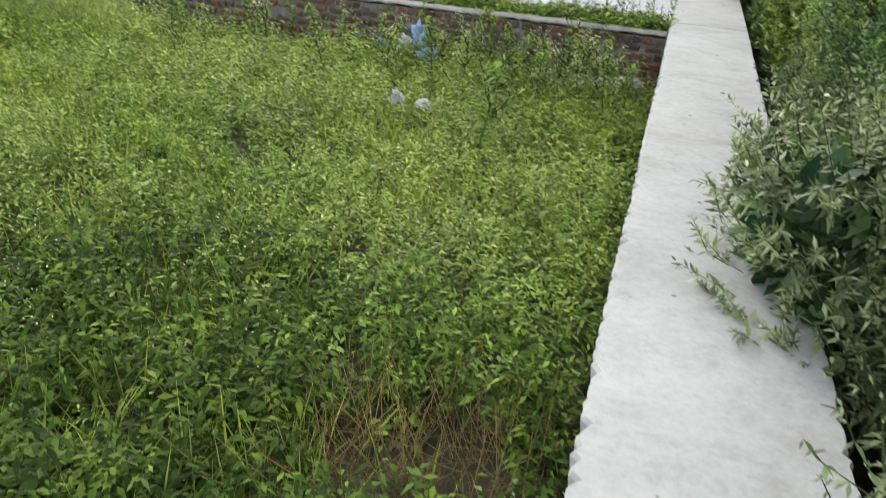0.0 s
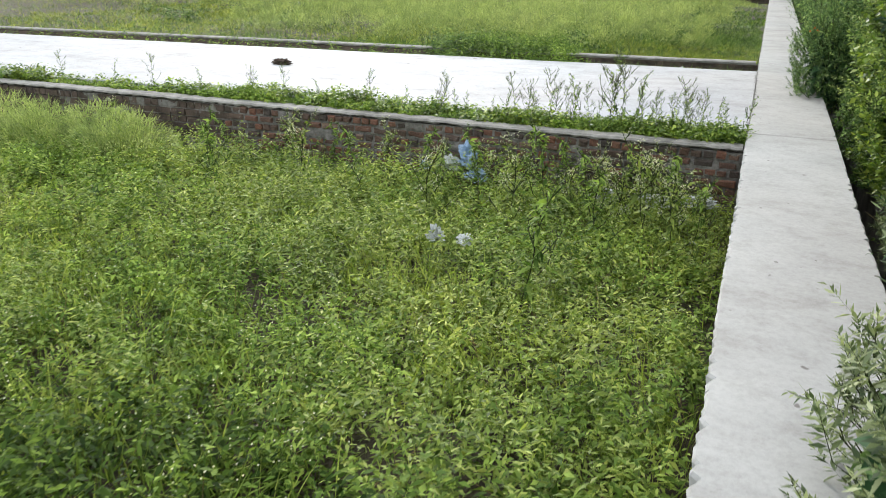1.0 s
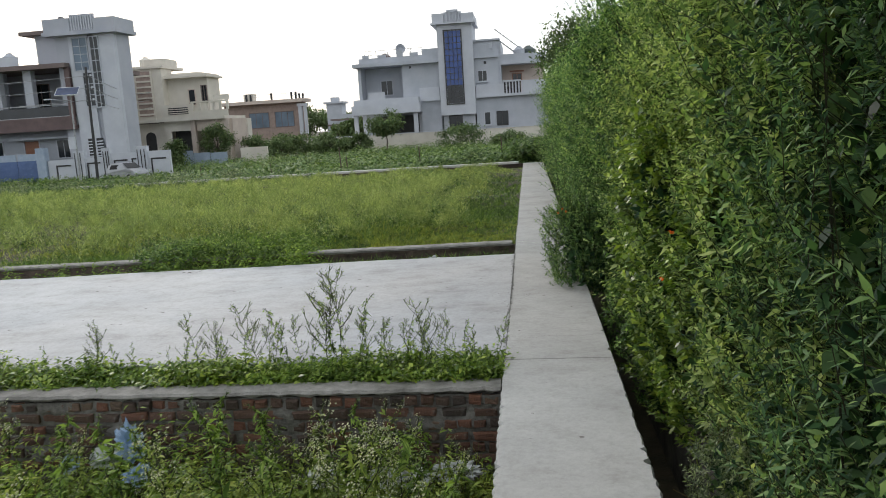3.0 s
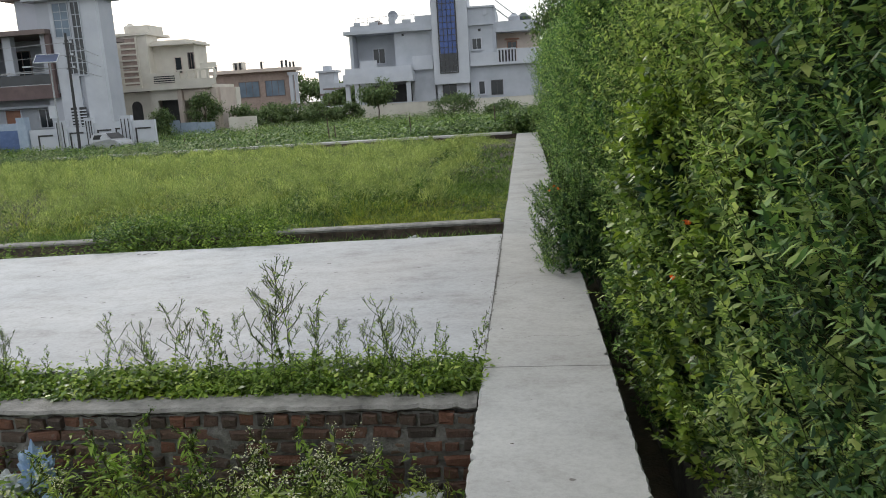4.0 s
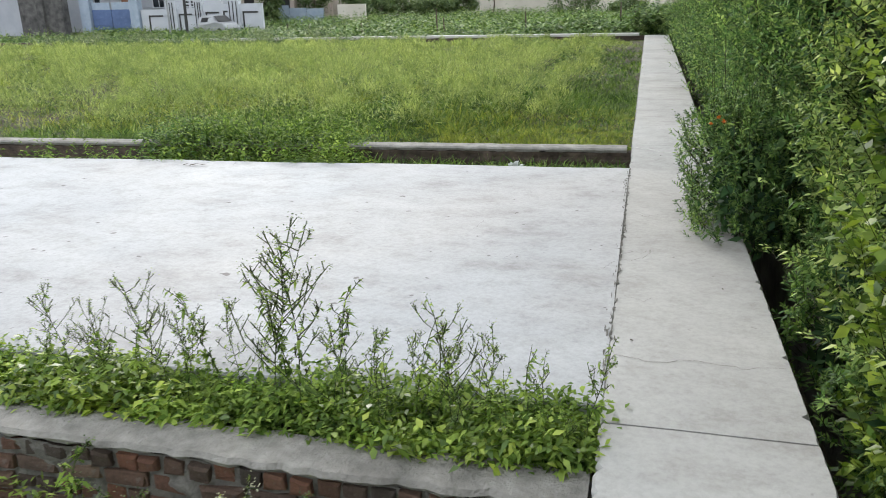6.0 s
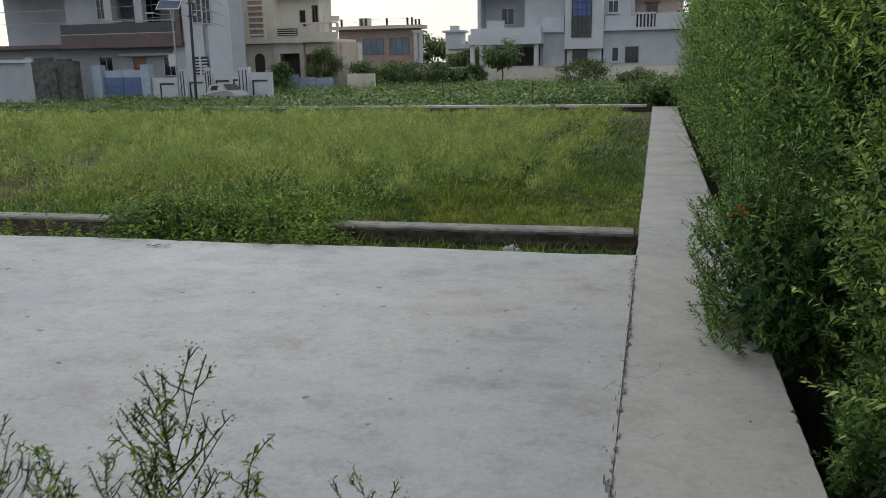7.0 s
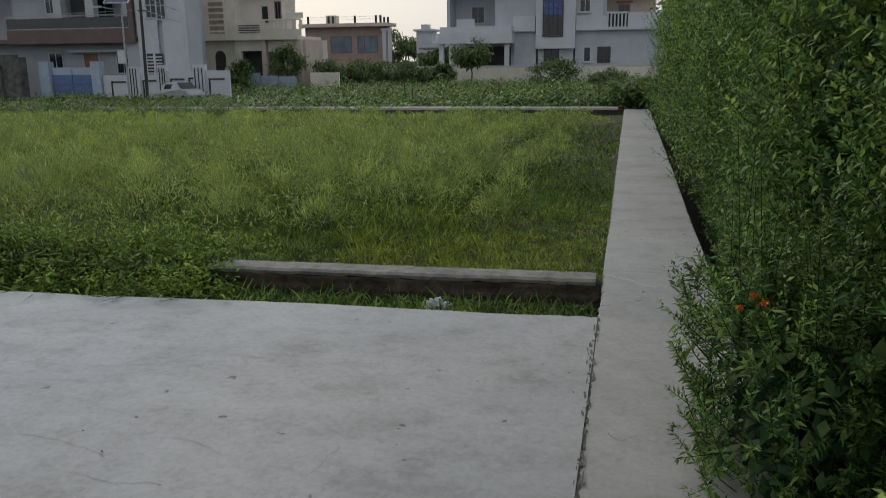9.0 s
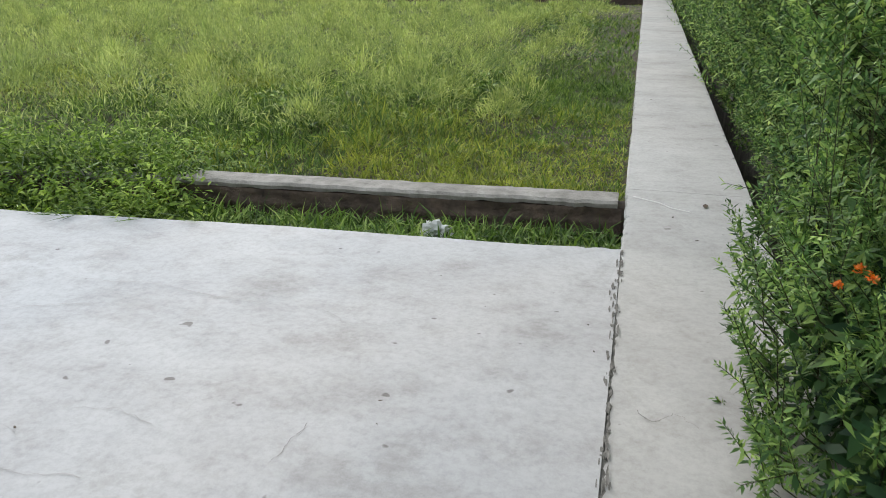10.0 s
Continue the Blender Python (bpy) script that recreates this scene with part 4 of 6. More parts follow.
def ditch_grass():
    """Long hanging grass in the ditch and over the far wall."""
    r = np.random.default_rng(71)
    p = np.concatenate([spots(r, 12500, -14, -3.1, .04, 2.0), spots(r, 9500, -3.3, -.03, .05, .66), spots(r, 4000, -24, -14, .04, 1.4), spots(r, 1200, -3.8, -3.0, .04, .72), spots(r, 4200, -7.0, -3.2, .5, 1.3)])
    p[:, 1] += SKEW * 1.2 * np.maximum(p[:, 0], -20)
    off = p[:, 1] - SKEW * 1.2 * np.maximum(p[:, 0], -20)
    p = p[~((p[:, 0] < -5.6) & (off > .5))]
    p[:, 2] = -.22
    left = p[:, 0] < -3.1 + .15 * r.normal(0, 1, len(p))
    hump = np.exp(-((p[:, 0] + 4.7) / 1.1) ** 2)
    n = len(p)
    off = p[:, 1] - SKEW * 1.2 * np.maximum(p[:, 0], -20)
    L = np.where(left, .22 + .26 * hump + .08 * np.minimum(off, 1), .30) * r.uniform(.4, 1.35, n)
    p[:, 2] += np.where((off > .72) & (off < .98), .24, np.where(off >= .98, .08, 0))
    way = np.stack([r.normal(0, .6, n), r.normal(-.12, .55, n), np.ones(n)], 1)
    b = blades(r, p, way, L, r.uniform(.007, .016, n), r.uniform(.3, 1.1, n), ((0, .8), (.5, 1), (1, .05)))
    tagged(put("grass", raw_mesh("grass", *b), M_GRASS_D), "long drooping dark green grass in the ditch", "grass", kind="stuff")
    q = p[left & (r.random(n) < .10)]
    a = weeds(r, q, r.uniform(.2, .5, len(q)), 12, .08, .4, 1, (-.2, .8), .5)
    tagged(put("weeds", raw_mesh("weeds", *a), M_WEED), "leafy weeds hiding part of the far wall", "weeds", kind="stuff")
    # a leafy clump standing over the ditch
    c = np.stack([-5.4 + r.normal(0, .26, 60), .72 - .32 + r.normal(0, .2, 60), np.full(60, -.1)], 1)
    v = weeds(r, c, r.uniform(.25, .55, 60), 30, .075, .36, 2.2, (-.2, .9), .5)
    tagged(put("weeds", raw_mesh("weeds", *v), M_SHRUB), "dark leafy weed clump standing over the ditch", "weeds", kind="stuff")
    # ripe spikes catching the light
    s = spots(r, 900, -7.5, -3.0, .6, 2.8)
    s[:, 1] += SKEW * 1.2 * s[:, 0]
    s[:, 2] = r.uniform(.12, .42, len(s))
    n = len(s)
    v = blades(r, s, np.stack([r.normal(0, .5, n), r.normal(0, .5, n), np.ones(n)], 1), r.uniform(.05, .09, n), r.uniform(.008, .014, n), r.uniform(0, .5, n), ((0, .5), (.4, 1), (1, .3)))
    tagged(put("seed_heads", raw_mesh("seed_heads", *v), M_PANICLE), "pale grass spikes over the ditch", "grass", kind="stuff")
    # trailing runners on the lane's edge
    t = spots(r, 150, -9, -2.6, -.12, .06)
    t[:, 1] += SKEW * 1.2 * t[:, 0]
    t[:, 2] = .02
    n = len(t)
    v = blades(r, t, np.stack([r.normal(0, 1, n), r.normal(-.5, .3, n), r.uniform(0, .2, n)], 1), r.uniform(.08, .22, n), r.uniform(.006, .012, n), np.full(n, .08))
    tagged(put("grass", raw_mesh("grass", *v), M_GRASS_D), "grass runners trailing on the lane's edge", "grass", kind="stuff")


grass_plot()
ditch_grass()


# ---- hedge of tall shrubs beside the drain ----
def hedge_bush(seed, width, depth, height, plumes, leaf, name, label, narrow=.34, mat=None, per_plume=34, plume=.26, spires=16):
    """A full shrub: leafy plumes that point out and up all over its bulging face, inner leaves coloured dark as shade,
    upright spires on top.
    """
    r = np.random.default_rng(seed)
    bush = empty(name, label, "shrub", "hedge along the drain")
    k = min(1, height / 2.6)
    n = plumes
    a = r.uniform(0, 2 * np.pi, n)
    f = r.uniform(.03, 1, n)
    lid = r.random(n) < .16
    f[lid] = r.uniform(.9, 1.03, lid.sum())
    swell = .58 + .42 * np.sin(np.pi * np.clip(.17 + .70 * f, 0, 1))
    side = np.stack([np.sign(np.cos(a)) * np.abs(np.cos(a)) ** .75, np.sign(np.sin(a)) * np.abs(np.sin(a)) ** .75], 1)
    bulge = .28 * lumps(a * 1.6 * width, f * height, 2.3, seed) + .14 * lumps(a * 1.6 * width, f * height, 5.5, seed + 1)
    rad = swell * (1 + bulge) + r.normal(-.02, .08, n)
    rad[lid] *= np.sqrt(r.uniform(0, 1, lid.sum()))
    o = np.stack([side[:, 0] * rad * depth / 2, side[:, 1] * rad * width / 2, height * (f + .05 * lumps(a * 2, a, 1.7, seed))], 1)
    out = np.stack([np.cos(a), np.sin(a), np.zeros(n)], 1)
    out[lid] *= .3
    d = unit(out * r.uniform(.2, .75, n)[:, None] + np.array([0, 0, 1.0]) * r.uniform(.45, 1.25, n)[:, None] + r.normal(0, .2, (n, 3)))
    L0 = plume * r.uniform(.55, 1.4, n) * (1 + 1.2 * np.clip(bulge, -.3, .4)) * k ** .5
    sp = r.choice(n, min(spires, n), replace=False)
    o[sp, :2] *= .6
    o[sp, 2] = height * r.uniform(.88, 1.0, len(sp))
    d[sp] = unit(np.array([0, 0, 1.0]) + r.normal(0, .13, (len(sp), 3)))
    L0[sp] = plume * r.uniform(1.3, 2.3, len(sp))
    e = o + d * L0[:, None]
    root = o - out * (.22 * k) - np.array([0, 0, .18 * k])
    root[:, 2] = np.maximum(root[:, 2], .02)
    tagged(put("brushwood", raw_mesh("brushwood", *joined([stalk(root, o, .0026, .002, r, 1), stalk(o, e, .002, .001, r, 1)])), M_WOOD, bush), kind="stuff")
    # main stems from the ground
    m = max(8, n // 40)
    b = np.stack([r.uniform(-.25, .25, m) * depth, r.uniform(-.38, .38, m) * width, np.zeros(m)], 1)
    q = b * 1.25 + np.stack([r.normal(0, .06, m), r.normal(0, .12, m), height * r.uniform(.7, .95, m)], 1)
    tagged(put("wood", raw_mesh("wood", *stalk(b, q, .007 * k, .003, r)), M_WOOD, bush), kind="stuff")
    # whorls of leaves round each plume: long and spreading below, short and steep at the tip
    idx = np.repeat(np.arange(n), per_plume)
    t = np.tile(np.linspace(.02, 1.0, per_plume), n) + r.normal(0, .03, len(idx))
    base = o[idx] + (e - o)[idx] * t[:, None]
    ring = np.tile(np.arange(per_plume) * 2.4, n) + np.repeat(r.uniform(0, 6.3, n), per_plume) + r.normal(0, .35, len(idx))
    u = unit(np.cross(d, np.array([.3, .2, 1.0])))
    v = np.cross(d, u)
    spread = u[idx] * np.cos(ring)[:, None] + v[idx] * np.sin(ring)[:, None]
    way = d[idx] * (.40 + 1.0 * t ** 2)[:, None] + spread + r.normal(0, .28, (len(idx), 3))
    way[:, 2] += .12
    L = leaf * r.uniform(.6, 1.3, len(idx)) * (1.3 - .65 * t)
    tagged(put("foliage", raw_mesh("foliage", *blades(r, base, way, L, L * narrow * r.uniform(.7, 1.3, len(idx)), r.uniform(-.1, .5, len(idx)), twist=.5)), mat or M_HEDGE, bush), kind="stuff")
    # inner leaves, coloured dark in place of the shade inside
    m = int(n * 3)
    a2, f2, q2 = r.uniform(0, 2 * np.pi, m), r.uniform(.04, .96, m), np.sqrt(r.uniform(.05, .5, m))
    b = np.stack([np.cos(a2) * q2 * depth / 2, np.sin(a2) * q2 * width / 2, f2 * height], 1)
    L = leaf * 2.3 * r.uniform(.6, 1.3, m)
    tagged(put("inner_foliage", raw_mesh("inner_foliage", *blades(r, b, r.normal(0, 1, (m, 3)), L, L * .5, np.zeros(m))), M_HEDGE_SHADE, bush), kind="stuff")
    return bush


tall = [hedge_bush(81, 2.1, 1.1, 3.1, 900, .058, "hedge_shrub", "tall dense green shrub with narrow leaves by the drain", .32, None, 40, .34),
        hedge_bush(82, 2.1, 1.1, 3.0, 900, .055, "hedge_shrub", "tall leafy green shrub with upright plumes by the drain", .32, None, 40, .34),
        hedge_bush(83, 2.1, 1.1, 3.1, 1150, .049, "hedge_shrub", "tall yellow-green shrub with small leaves by the drain", .40, M_HEDGE_PALE, 38, .30),
        hedge_bush(84, 2.3, 1.6, 3.1, 620, .062, "hedge_shrub", "tall green shrub in the thick of the hedge", .34, M_HEDGE, 24, .42),
        hedge_bush(87, 2.1, 1.1, 3.1, 1050, .048, "hedge_shrub", "tall dark bluish-green feathery shrub by the drain", .26, M_HEDGE_BLUE, 40, .40)]
HEDGE = [(-13.6, 2.1, 3, .95), (-11.8, 2.05, 4, 1.0), (-10.2, 2.08, 4, 1.02), (-8.8, 2.1, 4, 1.06), (-7.4, 2.08, 4, 1.1), (-5.9, 2.06, 2, 1.1), (-4.6, 2.1, 2, 1.1), (-3.3, 2.06, 2, 1.08), (-2.1, 2.02, 1, 1.12), (-.8, 1.98, 1, 1.1), (.6, 2.0, 0, 1.07), (2.3, 1.98, 1, 1.06), (4.0, 2.0, 0, 1.08), (5.8, 2.0, 3, 1.08), (7.8, 2.05, 3, 1.1), (10.0, 2.08, 3, 1.12), (12.2, 2.05, 3, 1.15), (14.4, 2.0, 3, 1.17), (16.7, 2.02, 3, 1.18), (19.1, 2.05, 3, 1.2), (21.6, 2.05, 3, 1.22)]
done = set()
for y, x, k, s in HEDGE:
    m = pose(x - (.2 if k != 3 else 0) + rr.uniform(-.1, .1), y - (.22 if y < -3 else 0), -.52, rr.uniform(-4, 4), rr.uniform(-4, 4), rr.choice((0, 180)) + rr.uniform(-20, 20)) @ Matrix.Scale(s * rr.uniform(.97, 1.05), 4)
    if k not in done:
        done.add(k)
        tall[k].matrix_basis = m
    else:
        copy_thing(tall[k], m).matrix_basis = m
# a second row behind closes the gaps
for i in range(15):
    m = pose(2.95 + rr.uniform(-.2, .2), -12 + i * 2.4, -.52, 0, 0, rr.uniform(0, 360)) @ Matrix.Scale(1.16 + .006 * i, 4)
    copy_thing(tall[3], m).matrix_basis = m

low_a = hedge_bush(85, .80, .66, .82, 330, .036, "overhanging_shrub", "low dark green shrub with orange flowers leaning over the slab", .28, M_SHRUB, 34, .26, 14)
low_a.matrix_basis = pose(.90, -1.74, -.12, 0, -4, 10) @ Matrix.Scale(1.18, 4)
low_b = hedge_bush(86, 1.0, .9, 1.0, 300, .058, "overhanging_shrub", "low grey-green shrub leaning over the slab", .25, M_GREYLEAF, 26, .24, 14)
low_b.matrix_basis = pose(1.0, -11.25, -.3, 0, -14, 0) @ Matrix.Scale(1.0, 4)
m = pose(.93, -2.05, -.14, 0, -4, 110) @ Matrix.Scale(1.1, 4)
copy_thing(low_a, m).matrix_basis = m
low_c = hedge_bush(89, 1.0, .9, 1.0, 300, .055, "overhanging_shrub", "low green shrub at the foot of the hedge", .3, M_SHRUB, 26, .22, 8)
low_c.matrix_basis = pose(1.5, 2.0, -.45, 0, -8, 10) @ Matrix.Scale(.75, 4)
for x, y, z, s, a in ((1.22, -10.35, -.45, .75, 70), (1.3, -.95, -.3, .92, 160), (1.35, .1, -.4, .8, 250), (1.5, 4.2, -.45, .75, 120), (1.5, 6.5, -.45, .75, 220), (1.55, 9.5, -.45, .75, 300), (1.6, 13, -.45, .8, 40), (1.65, 17, -.45, .8, 90), (1.4, -3.4, -.5, .85, 130), (1.45, -4.6, -.5, .75, 30), (1.36, -9.4, -.48, .6, 20), (1.38, -8.5, -.48, .55, 200), (1.36, -7.7, -.48, .6, 100), (1.4, -6.8, -.48, .55, 310), (1.38, -11.6, -.48, .7, 250)):
    m = pose(x, y, z, 0, -8, a) @ Matrix.Scale(s, 4)
    copy_thing(low_a if y == -.95 else (low_b if y < -5 else low_c), m).matrix_basis = m

broad = hedge_bush(88, .9, .6, 2.1, 330, .066, "overhanging_shrub", "bright yellow-green broad-leaved shrub leaning from the hedge", .62, M_BROAD, 18, .26, 8)
broad.matrix_basis = pose(1.42, -4.7, -.5, 0, -4, 0)
m = pose(1.5, -5.6, -.5, 0, -3, 130) @ Matrix.Scale(.85, 4)
copy_thing(broad, m).matrix_basis = m


def flower_heads(places):
    r = np.random.default_rng(91)
    for x, y, z in places:
        n = 26
        b = np.array([[x, y, z]]) + r.normal(0, .006, (n, 3))
        d = r.normal(0, 1, (n, 3))
        d[:, 2] = np.abs(d[:, 2]) * .8
        me = raw_mesh("flower", *blades(r, b, d, r.uniform(.011, .021, n), np.full(n, .010), np.full(n, .1)))
        tagged(put("flower", me, M_FLOWER), "small bright orange flower head on the shrub", "flower", "orange flowers")


flower_heads([(.60, -2.28, .87), (.55, -2.3, .83), (.64, -2.26, .84), (1.12, -5.6, .75), (1.1, -6.1, 1.15)])


def undergrowth():
    """Straggling growth at the foot of the hedge and in the drain."""
    r = np.random.default_rng(95)
    p = spots(r, 2600, 1.42, 2.3, -14, 22)
    p[:, 2] = -.5
    a = weeds(r, p, r.uniform(.15, .6, len(p)), 18, .08, .32, 1.4, (-.2, .8), .6)
    tagged(put("weeds", raw_mesh("weeds", *a), M_SHRUB), "dark undergrowth at the foot of the hedge", "weeds", kind="stuff")
    d = spots(r, 500, 1.42, 1.9, -13, 4)
    d[:, 2] = -.5
    e = d + np.stack([r.normal(-.05, .15, 500), r.normal(0, .2, 500), r.uniform(.2, .8, 500)], 1)
    tagged(put("dry_stalks", raw_mesh("dry_stalks", *stalk(d, e, .003, .002, r)), M_DRY), "dry stalks at the foot of the hedge", "stalks", kind="stuff")


undergrowth()


# ---- crop and scrub beyond the plots ----
def scrub():
    r = np.random.default_rng(101)
    p = np.concatenate([spots(r, 5200, -26, 1, 23, 33), spots(r, 3600, -34, 2, 33, 44), spots(r, 2600, -30, 3, 44, 60), spots(r, 1700, -36, -20, 20, 30), spots(r, 700, -4.5, 1, 23, 26.5), spots(r, 500, -.5, 2.4, 22.8, 25)])
    p[:, 2] = -.5
    n = len(p)
    h = np.clip(.6 + .22 * lumps(p[:, 0], p[:, 1], .5, 2) + .3 * lumps(p[:, 0], p[:, 1], 1.4, 6) + r.normal(0, .1, n), .15, 1.3)
    h = h * (1 + .5 * lumps(p[:, 0], p[:, 1], 2.2, 1))
    h[(p[:, 0] < -17) & (p[:, 1] < 38)] *= .55
    h[-1200:] += .35 + .3 * lumps(p[-1200:, 0], p[-1200:, 1], 1.9, 3)
    h[-500:] += .35
    pale = lumps(p[:, 0], p[:, 1], .35, 5) + r.normal(0, .4, n) > 0
    pale &= p[:, 1] > 27
    a = weeds(r, p[~pale], h[~pale], 16, .24, .5, 4, (-.3, .8), .5)
    b = weeds(r, p[pale], h[pale], 12, .21, .5, 4, (-.1, .9), .5)
    tagged(put("scrub", raw_mesh("scrub", *a), M_CROP), "green leafy scrub beyond the plot wall", "scrub", kind="stuff")
    tagged(put("crop", raw_mesh("crop", *b), M_GRASS), "pale green crop rows before the houses", "crop", kind="stuff")
    q = spots(r, 9000, -60, 30, 22.7, 64)
    q[:, 2] = -.5
    n = len(q)
    g = blades(r, q, np.stack([r.normal(0, .4, n), r.normal(0, .4, n), np.ones(n)], 1), r.uniform(.4, .85, n), r.uniform(.03, .07, n), r.uniform(.1, .6, n), ((0, 1), (.5, .85), (1, .05)))
    tagged(put("grass", raw_mesh("grass", *g), M_GRASS), "tall wild grass before the houses", "grass", kind="stuff")
    w = spots(r, 26000, -150, 120, 64, 260)
    w[:, 2] = -.5
    n = len(w)
    g = blades(r, w, np.stack([r.normal(0, .5, n), r.normal(0, .5, n), np.ones(n)], 1), r.uniform(.5, 1.1, n), r.uniform(.2, .5, n), r.uniform(.1, .5, n), ((0, 1), (1, .2)))
    tagged(put("grass", raw_mesh("grass", *g), M_CROP), "rough grass far behind the houses", "grass", kind="stuff")


scrub()


def tree(name, label, x, y, z, height, crown_w, crown_h, seed, leaf=.22, clumps=26, per=90, group=""):
    """A tapered trunk with limbs and a crown of many leaves in clumps."""
    r = np.random.default_rng(seed)
    t = empty(name, label, "tree" if height > 2.2 else "bush", group, at=(x, y, z))
    top = height - crown_h * .6
    tube("trunk", [(0, 0, 0), (r.normal(0, .05), r.normal(0, .05), top * .5), (r.normal(0, .1), r.normal(0, .1), top), (0, 0, height - crown_h * .25)], max(.04, height * .022), M_BARK, t, taper=.3)
    clumps, per = int(clumps * 1.7), int(per * 1.5)
    c = []
    for k in range(clumps):
        a, u = r.uniform(0, 2 * np.pi), r.uniform(-1, 1)
        q = math.sqrt(1 - u * u) * r.uniform(.45, 1.05)
        c.append((crown_w / 2 * q * math.cos(a), crown_w / 2 * q * math.sin(a), height - crown_h / 2 + u * crown_h / 2 * r.uniform(.6, 1.1)))
        if k < 6:
            tube("limb", [(0, 0, top * r.uniform(.7, 1)), tuple(np.array(c[-1]) * np.array([.6, .6, .9])), c[-1]], max(.02, height * .009), M_BARK, t, taper=.3, sides=4)
    c = np.array(c)
    b = np.repeat(c, per, axis=0)
    m = len(b)
    b = b + r.normal(0, 1, (m, 3)) * np.array([crown_w, crown_w, crown_h]) * .08
    L = leaf * 1.15 * r.uniform(.6, 1.3, m)
    ob = put("crown", raw_mesh("crown", *blades(r, b, r.normal(0, 1, (m, 3)), L, L * .5, r.uniform(0, .5, m))), M_TREE, t)
    tagged(ob, kind="stuff")
    return t


# ---- houses ----
def window(parent, x0, x1, z0, z1, y, frame_mat, pane_mat, cols=2, rows=1, t=.07, sill=False):
    """Frame with bars set on the wall face, a glass pane behind the bars."""
    bm = bmesh.new()
    ring = []
    for yy in (y - .06, y + .02):
        ring.append([bm.verts.new((x, yy, z)) for x, z in ((x0 - t, z0 - t), (x1 + t, z0 - t), (x1 + t, z1 + t), (x0 - t, z1 + t))])
        ring.append([bm.verts.new((x, yy, z)) for x, z in ((x0, z0), (x1, z0), (x1, z1), (x0, z1))])
    for a, b in ((0, 1), (1, 3), (3, 2), (2, 0)):
        for k in range(4):
            bm.faces.new((ring[a][k], ring[a][(k + 1) % 4], ring[b][(k + 1) % 4], ring[b][k]))
    bmesh.ops.recalc_face_normals(bm, faces=bm.faces)
    w = part("window", bm, frame_mat, parent)
    for i in range(1, cols):
        x = x0 + (x1 - x0) * i / cols
        boxes("glazing_bar", [(x - t * .3, x + t * .3, y - .05, y - .012, z0, z1)], frame_mat, w)
    for i in range(1, rows):
        z = z0 + (z1 - z0) * i / rows
        boxes("glazing_bar", [(x0, x1, y - .046, y - .014, z - t * .3, z + t * .3)], frame_mat, w)
    boxes("pane", [(x0, x1, y - .01, y + .01, z0, z1)], pane_mat, w)
    if sill:
        boxes("sill", [(x0 - .15, x1 + .15, y - .22, y - .061, z0 - t - .08, z0 - t)], M_WALL_A, w)
    return w


def railing(parent, x0, x1, y, z0, z1, mat, name="railing"):
    top = boxes(name, [(x0, x1, y - .03, y + .03, z1 - .06, z1)], mat, parent)
    boxes("bottom_rail", [(x0, x1, y - .02, y + .02, z0, z0 + .05)], mat, top)
    return top


def water_tank(x, y, z, r=.5, h=1.0, mat=None, label="dark plastic rooftop water tank"):
    bm = bmesh.new()
    bmesh.ops.create_cone(bm, cap_ends=True, segments=16, radius1=r, radius2=r, depth=h * .8, matrix=Matrix.Translation((0, 0, h * .4)))
    bmesh.ops.create_cone(bm, cap_ends=True, segments=16, radius1=r * .98, radius2=r * .35, depth=h * .2, matrix=Matrix.Translation((0, 0, h * .9)))
    t = empty("water_tank", label, "water tank", at=(x, y, z))
    part("body", bm, mat or M_TANK, t)
    boxes("lid", [(-r * .3, r * .3, -r * .3, r * .3, h, h + .06)], mat or M_TANK, t)
    return t


